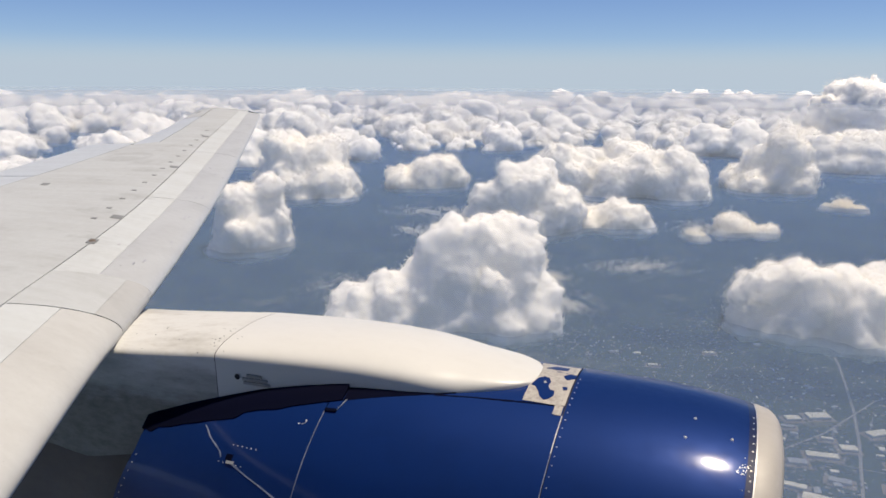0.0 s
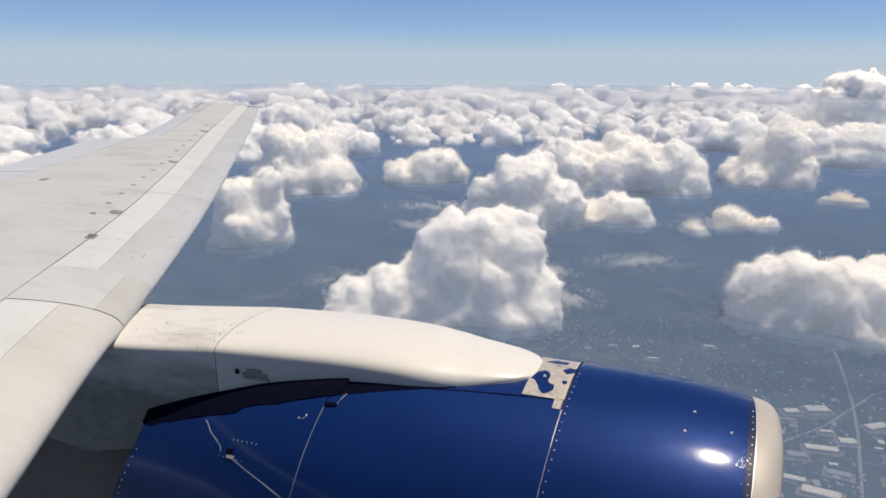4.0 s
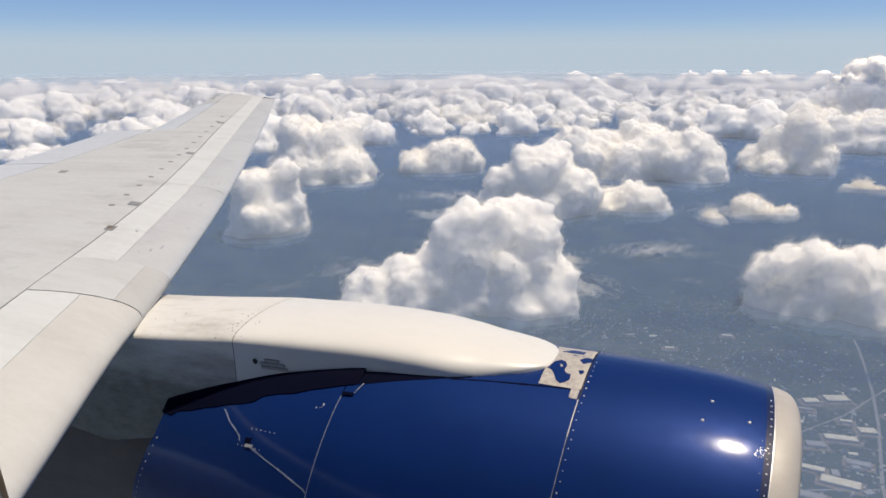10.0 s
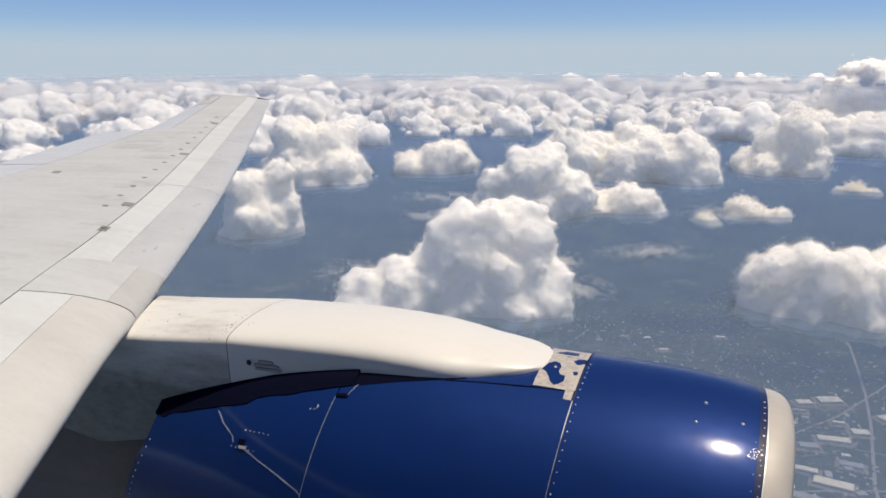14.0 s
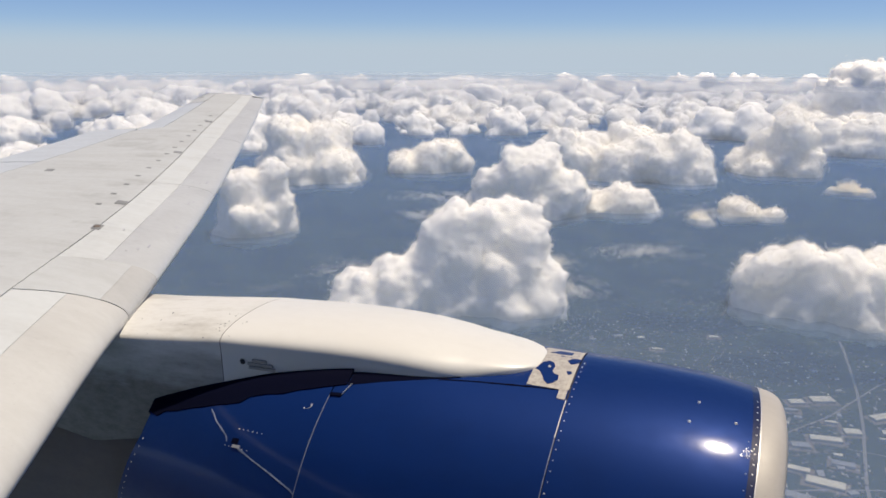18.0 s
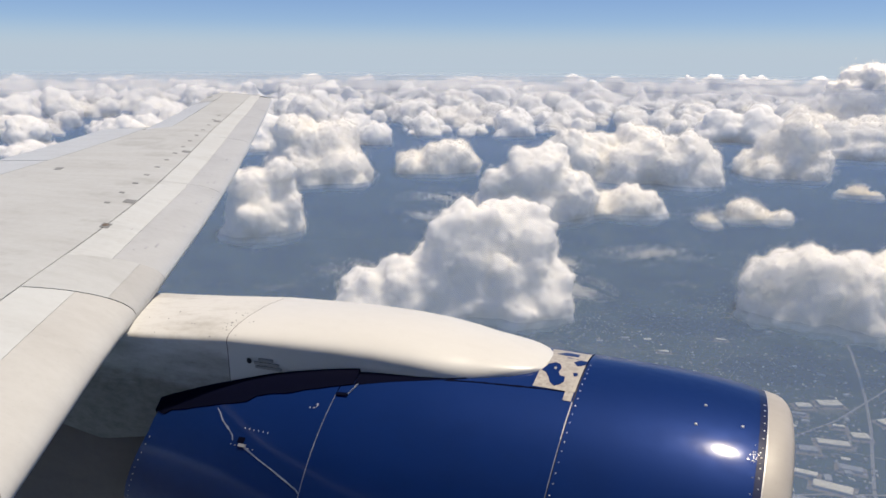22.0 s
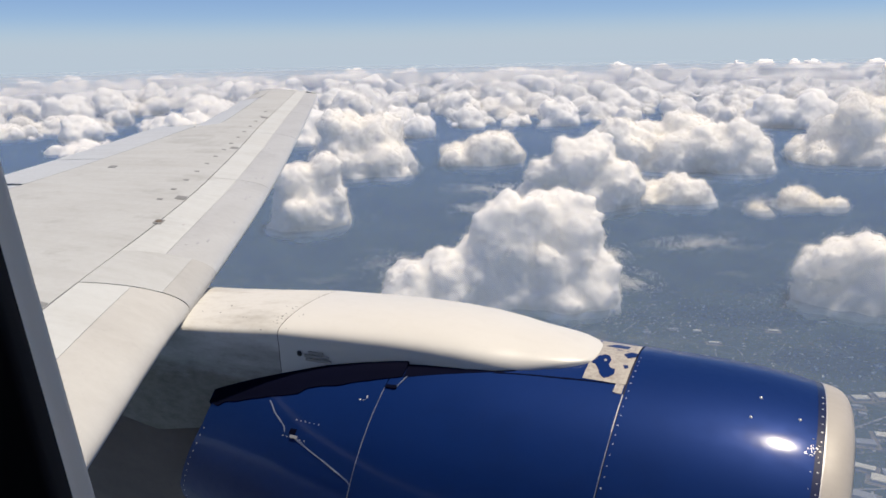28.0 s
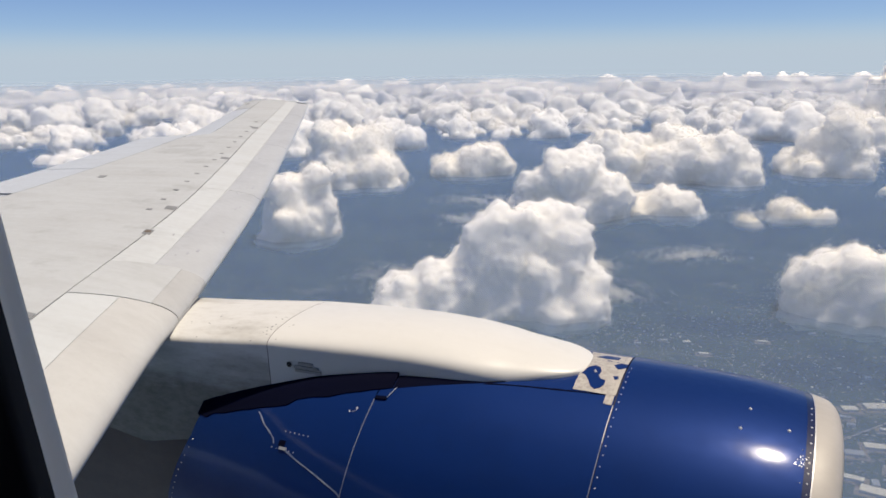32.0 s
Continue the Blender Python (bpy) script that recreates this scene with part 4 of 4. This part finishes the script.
def random_turns(rng, n):
    q = rng.normal(size=(n, 4))
    q /= np.linalg.norm(q, axis=1)[:, None]
    w, x, y, z = q.T
    return np.stack([1 - 2 * (y * y + z * z), 2 * (x * y - z * w), 2 * (x * z + y * w), 2 * (x * y + z * w), 1 - 2 * (x * x + z * z), 2 * (y * z - x * w), 2 * (x * z - y * w), 2 * (y * z + x * w), 1 - 2 * (x * x + y * y)], 1).reshape(n, 3, 3)


def puff_mesh(name, sets, base, mat, parent=None, rng=None):
    """One mesh from sets of (centres, radii, subdivision); what lies under the base is pressed flat."""
    vv, ff, off = [], [], 0
    for centres, radii, sub in sets:
        turns = random_turns(rng, len(centres))
        for i in range(len(centres)):
            v, f = PUFFS[sub][int(rng.integers(7))]
            w = (v @ turns[i].T) * np.array([1.12, 1.12, 0.92]) * radii[i] + centres[i]
            vv.append(w)
            ff.append(f + off)
            off += len(v)
    v, f = np.concatenate(vv), np.concatenate(ff)
    low = v[:, 2] < base
    v[low, 2] = base + (v[low, 2] - base) * 0.3
    me = bpy.data.meshes.new(name)
    me.vertices.add(len(v))
    me.vertices.foreach_set("co", v.astype(np.float32).ravel())
    me.loops.add(f.size)
    me.loops.foreach_set("vertex_index", f.astype(np.int32).ravel())
    me.polygons.add(len(f))
    me.polygons.foreach_set("loop_start", np.arange(0, f.size, 3, dtype=np.int32))
    me.polygons.foreach_set("use_smooth", np.ones(len(f), dtype=bool))
    me.update(calc_edges=True)
    me.materials.append(mat)
    ob = new(name, me)
    if parent:
        ob.parent = parent
    return ob


def upward(rng, n, low=-0.35):
    d = rng.normal(size=(n, 3))
    d /= np.linalg.norm(d, axis=1)[:, None]
    d[:, 2] = np.where(d[:, 2] < low, -d[:, 2], d[:, 2])
    return d


def children(rng, cc, rr, k, ratio):
    """k smaller puffs on the upper side of each puff."""
    par = np.repeat(np.arange(len(cc)), k)
    r = rr[par] * ratio * rng.uniform(0.5, 1.25, len(par))
    return cc[par] + upward(rng, len(par)) * (rr[par] * rng.uniform(0.6, 0.95, len(par)))[:, None], r


def lobe_puffs(rng, x, y, w, h):
    """The large puffs of one tower of width w and height h that stands on z = 0."""
    w, n = max(w, 12.0), max(2, int(np.ceil(h / (0.32 * w))))
    cc, rr = [], []
    for i in range(n):
        u = (i + 0.3) / n
        for k in range(4 if u < 0.5 else 3):
            a, r = rng.uniform(0, 2 * np.pi), w * rng.uniform(0.30, 0.42) * (1.0 - 0.3 * u)
            r = min(r, 0.55 * h)
            cc.append((x + 0.2 * w * np.cos(a), y + 0.2 * w * np.sin(a), np.clip(u * h, r * 0.3, h - r)))
            rr.append(r)
    return np.array(cc), np.array(rr)


def heap_puffs(rng, w, d, h, n0, turn):
    """The large puffs of a broad heap of width w, depth d and height h on z = 0."""
    ang, rho = rng.uniform(0, 2 * np.pi, n0), np.sqrt(rng.uniform(0, 1, n0))
    r0 = rng.uniform(0.55, 1.0, n0) * min(h * 0.42, w * 0.22)
    env = h * (1 - 0.75 * rho**1.6) * rng.uniform(0.75, 1.0, n0)
    x, y = rho * np.cos(ang) * np.maximum(w / 2 - r0, w * 0.1), rho * np.sin(ang) * np.maximum(d / 2 - r0, d * 0.1)
    r0 = np.minimum(r0, np.maximum(env * 0.6, h * 0.12))
    z = np.maximum(r0 * 0.4, env - r0) * np.where(rng.uniform(size=n0) < 0.55, 1.0, rng.uniform(0.2, 1.0, n0))
    c, s = np.cos(turn), np.sin(turn)
    return np.stack([x * c - y * s, x * s + y * c, z], 1), r0


def billow(name, size, depth):
    tex = bpy.data.textures.new(name, "CLOUDS")
    tex.noise_scale, tex.noise_depth, tex.noise_basis, tex.noise_type = size, depth, "ORIGINAL_PERLIN", "HARD_NOISE"
    return tex


BILLOWS = {"near": ((billow("billow_large", 20.0, 1), 8.0), (billow("billow_small", 8.0, 2), 4.5)), "far": ((billow("heap_large", 44.0, 2), 20.0), (billow("heap_small", 20.0, 3), 12.0))}


def fuse(ob, voxel, strength=1.0, rounds=3, size="near"):
    """Melts the puffs of a mesh into one rolling surface, with billows of two sizes on it."""
    mod = ob.modifiers.new("melt", "REMESH")
    mod.mode, mod.voxel_size = "VOXEL", voxel
    mod = ob.modifiers.new("soften", "SMOOTH")
    mod.factor, mod.iterations = 0.5, rounds
    for tex, amount in BILLOWS[size]:
        mod = ob.modifiers.new("billow", "DISPLACE")
        mod.texture, mod.texture_coords, mod.strength, mod.mid_level = tex, "GLOBAL", amount * strength, 0.3
    me = bpy.data.meshes.new_from_object(ob.evaluated_get(bpy.context.evaluated_depsgraph_get()))
    old = ob.data
    ob.modifiers.clear()
    ob.data = me
    bpy.data.meshes.remove(old)
    me.name = ob.name
    me.polygons.foreach_set("use_smooth", np.ones(len(me.polygons), dtype=bool))
    return ob


def wave(p, scale, seed):
    """A cheap uneven field in -1..1 made of crossed waves."""
    q = p * (2 * np.pi / scale)
    a = np.sin(q[:, 0] + 1.8 * np.sin(q[:, 2] * 0.7 + seed) + seed)
    b = np.sin(q[:, 1] * 1.13 + 1.6 * np.sin(q[:, 0] * 0.61 + seed * 2.3))
    c = np.sin(q[:, 2] * 1.31 + 1.7 * np.sin(q[:, 1] * 0.83 - seed))
    return (a * b + b * c + c * a) / 1.6


def flakes(name, p, size, rng, parent):
    """One mesh of tiny white flakes at the places p."""
    m = len(p)
    tri = rng.normal(size=(m, 3, 3)) * 0.75 * size * rng.uniform(0.5, 1.3, m)[:, None, None] + p[:, None, :]
    mesh = bpy.data.meshes.new(name)
    mesh.vertices.add(m * 3)
    mesh.vertices.foreach_set("co", tri.astype(np.float32).ravel())
    mesh.loops.add(m * 3)
    mesh.loops.foreach_set("vertex_index", np.arange(m * 3, dtype=np.int32))
    mesh.polygons.add(m)
    mesh.polygons.foreach_set("loop_start", np.arange(0, m * 3, 3, dtype=np.int32))
    mesh.update(calc_edges=True)
    mesh.materials.append(M_FLUFF)
    ob = new(name, mesh)
    ob.parent = parent
    return tagged(ob, kind="stuff")


def fluff(body, rng, dist, count, reach):
    """Droplets round a cloud: a soft swarm that thins outwards, further out in some places than in others."""
    me = body.data
    n = len(me.vertices)
    co, no = np.empty(n * 3, np.float32), np.empty(n * 3, np.float32)
    me.vertices.foreach_get("co", co)
    me.vertices.foreach_get("normal", no)
    co, no = co.reshape(-1, 3), no.reshape(-1, 3)
    pick = rng.integers(n, size=count)
    p, d = co[pick], no[pick]
    far = reach * (0.4 + 1.2 * np.clip(wave(p, reach * 9, 0.7) + 0.5 * wave(p, reach * 4, 2.1), 0, 1.4))
    p = p + d * (np.minimum(rng.exponential(0.4, count), 1.25) * far)[:, None] + rng.normal(size=(count, 3)) * reach * 0.22
    p = p[(wave(p, reach * 3.2, 1.3) > -0.45) & (p[:, 2] > 1.5)]
    return flakes("cloud_fluff", p, (0.00042 if dist < 1000 else 0.00055) * dist, rng, body.parent)


CLOUD_BASE = -180.0


def cloud(x, y, towers, seed, voxel=2.2, size="near", reach=3.5, count=120000, n1=5, n2=3, label="white heaped cumulus cloud with a soft ragged edge"):
    """A cumulus on the common cloud base; towers: (x, y, width, height of the top) each, or one tuple (width, depth, top, puffs, turn) for a broad heap."""
    rng = np.random.default_rng(seed)
    ob = root("cloud", (x, y, CLOUD_BASE), label, "cloud", group="cumulus clouds")
    if isinstance(towers[0], tuple):
        big = [lobe_puffs(rng, a, b, w, top - CLOUD_BASE) for a, b, w, top in towers]
        c0, r0 = np.concatenate([g[0] for g in big]), np.concatenate([g[1] for g in big])
    else:
        w, d, top, n0, turn = towers
        c0, r0 = heap_puffs(rng, w, d, top - CLOUD_BASE, n0, turn)
    c1, r1 = children(rng, c0, r0, n1, 0.5)
    sets = [(c0, r0, 3), (c1, r1, 2)]
    if n2:
        sets.append((*children(rng, c1, r1, n2, 0.45), 2))
    body = puff_mesh("cloud_body", sets, 0.0, M_CLOUD if size == "near" else M_CLOUD_FAR, ob, rng)
    bpy.context.view_layer.update()
    fuse(body, voxel, 1.0 if len(c0) > 14 else 0.6, 7 if size == "near" else 3, size)
    fluff(body, rng, math.hypot(x, y), count, reach)
    return ob


# the heaps nearest to the aircraft
NEAR_HEAPS = (
    (-165, 497, ((-63, -26, 50, -145), (-38, -13, 58, -131), (-10, -3, 54, -108), (4, 0, 48, -94), (32, 8, 48, -93), (49, 11, 43, -114), (-2, 12, 101, -141), (29, 12, 64, -155))),
    (-200, 844, ((-34, -10, 61, -116), (0, 3, 77, -93), (34, 7, 68, -120))),
    (-117, 903, ((-20, -1, 68, -151), (20, 1, 58, -142))),
    (-117, 1161, ((-94, -12, 100, -101), (-20, 3, 113, -94), (46, 10, 117, -107), (69, 0, 76, -122))),
    (-437, 1119, ((-25, -11, 76, -144), (25, 11, 81, -123))),
    (81, 570, ((-39, 3, 49, -130), (-12, 1, 51, -122), (24, -1, 64, -128), (-17, 2, 51, -142), (45, -4, 68, -150))),
    (38, 928, ((-15, -1, 40, -154), (15, 1, 50, -163))),
    (-14, 880, ((0, 0, 28, -168),)),
    (170, 1151, ((-11, 2, 49, -165), (11, -2, 44, -167))),
    (75, 1294, ((-34, 0, 68, -138), (3, 3, 87, -107), (31, -4, 68, -80))),
    (121, 1860, ((-39, 3, 111, -139), (39, -3, 104, -108))),
    (224, 1621, ((-27, 1, 98, -109), (27, -1, 122, -97))),
    (-438, 650, ((-9, -9, 46, -108), (10, 5, 50, -98), (0, 4, 70, -133))),
    (-560, 972, ((-15, -13, 75, -80), (29, 15, 83, -89), (-14, -2, 108, -118))),
    (295, 2188, ((-35, -4, 112, -42), (35, 4, 181, -5))),
)
for i, (x, y, towers) in enumerate(NEAR_HEAPS):
    far = math.hypot(x, y) / 1000
    cloud(x, y, towers, 21 + i, 1.4 + 1.2 * far, reach=1.4 + 2.6 * far, count=min(330000, int(40000 * len(towers) / far)))


def shred(x, y, z, w, d, h, seed, turn=0.0, count=50000):
    """Thin torn cloud: a sparse swarm of flakes in uneven streaks."""
    rng = np.random.default_rng(int(seed * 10) + 900)
    ob = root("cloud_shred", (x, y, z), "thin torn shreds of white cloud", "cloud", group="cloud shreds")
    ob.rotation_euler = (0, 0, turn)
    p = rng.normal(size=(count, 3)) * np.array([w * 0.3, d * 0.3, h * 0.22])
    q = p + np.array([seed * 37.0, seed * 11.0, 0])
    dense = wave(q * np.array([0.6, 1.0, 1.4]), 34.0, seed) + 0.7 * wave(q, 14.0, seed + 1)
    p = p[dense > 0.1 + 0.6 * rng.uniform(size=count)]
    flakes("shred_fluff", p, 0.00036 * math.hypot(x, y), rng, ob)
    return ob


for i, (x, y, z, w, d, h, turn) in enumerate(((-128, 610, -165, 40, 20, 16, 0.4), (-95, 560, -170, 40, 26, 16, 0.12), (28, 545, -150, 30, 26, 20, 0.9), (-60, 690, -168, 60, 26, 14, 0.3), (10, 905, -168, 80, 36, 16, 0.1), (-330, 900, -170, 90, 30, 14, 0.2), (-300, 800, -172, 60, 30, 12, 0.3), (-255, 505, -160, 50, 30, 22, 0.4))):
    shred(x, y, z, w, d, h, i * 5.1, turn)

# the middle distance: heaps in loose rows, thicker outwards
mid = random.Random(5)
placed = []
for k in range(900):
    az = radians(mid.uniform(-62, 24))
    dist = 1500 + 1400 * mid.random() ** 0.8
    x, y = dist * math.sin(az), dist * math.cos(az)
    w = mid.uniform(90, 320)
    if any((x - a) ** 2 + (y - b) ** 2 < ((w + c) * 0.29) ** 2 for a, b, c in placed):
        continue
    if dist < 1750 and -25 < math.degrees(az) < 12:
        continue
    placed.append((x, y, w))
    cloud(x, y, (w, w * mid.uniform(0.5, 0.8), -180 + min(105, w * mid.uniform(0.28, 0.48)), 10, mid.uniform(-0.6, 0.6)), 100 + k, 4.2 if dist < 2100 else 5.6, "far", 8.0, 6000, 6, 2)
    if len(placed) > 165:
        break


def far_bank():
    """The far field of heaps that closes to a white band at the horizon, all round."""
    rng = np.random.default_rng(77)
    sets = []
    for k in range(600):
        az = rng.uniform(-70, 32) if k < 520 else rng.uniform(32, 290)
        dist = 2700 + 2000 * rng.uniform() ** 0.8
        w, top = rng.uniform(180, 460), rng.uniform(50, 115) + max(0.0, dist - 3600) * 0.018
        c0, r0 = heap_puffs(rng, w, w * 0.5, top, 8, 0.0)
        c1, r1 = children(rng, c0, r0, 8 if k < 520 else 3, 0.5)
        at = np.array([dist * math.sin(radians(az)), dist * math.cos(radians(az)), -180.0])
        sets += [(c0 + at, r0, 2), (c1 + at, r1, 1)]
    ob = fuse(puff_mesh("far_clouds", sets, -180.0, M_CLOUD_FAR, None, rng), 11.0, 1.3, 1, "far")
    return tagged(ob, "far field of white cumulus clouds to the horizon", "clouds", kind="stuff")


far_bank()

# tinted sheets imitating aerial haze between the cloud rows, and a glowing backdrop behind
def haze_wall(name, radius_m, low, high, mat, label):
    n = 120
    rows = [[(radius_m * math.cos(2 * math.pi * i / n), radius_m * math.sin(2 * math.pi * i / n), z) for i in range(n + 1)] for z in (low, high)]
    return tagged(mesh_part(name, *grid(rows), mat), label, "haze", kind="structure")


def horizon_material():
    """Glowing stand-in for horizon mist, thinning upwards into the sky."""
    k = Mat("glowing_distance")
    # emission puts the horizon's brightness into the wall itself
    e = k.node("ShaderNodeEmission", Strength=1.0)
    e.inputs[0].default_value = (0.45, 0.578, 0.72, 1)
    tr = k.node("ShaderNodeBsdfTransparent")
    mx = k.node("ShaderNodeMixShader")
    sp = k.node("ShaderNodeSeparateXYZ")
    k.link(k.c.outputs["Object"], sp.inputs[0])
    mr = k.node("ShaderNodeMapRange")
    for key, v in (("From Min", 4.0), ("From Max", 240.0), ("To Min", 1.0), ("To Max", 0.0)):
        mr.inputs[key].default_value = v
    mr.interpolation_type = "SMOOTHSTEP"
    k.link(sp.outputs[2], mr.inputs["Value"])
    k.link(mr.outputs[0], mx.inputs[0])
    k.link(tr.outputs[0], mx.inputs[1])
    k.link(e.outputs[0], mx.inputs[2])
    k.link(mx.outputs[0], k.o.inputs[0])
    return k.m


haze_wall("backdrop", 4880, -602, 240, horizon_material(), "glowing backdrop wall standing in for misty sky at the horizon")
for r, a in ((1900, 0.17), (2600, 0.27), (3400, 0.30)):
    haze_wall("haze_curtain", r, -180, -66, haze_material("air_haze_tint", (0.93, 0.90, 0.86), a, rise=(-178.0, -125.0)), "pale tinted sheet imitating air haze")
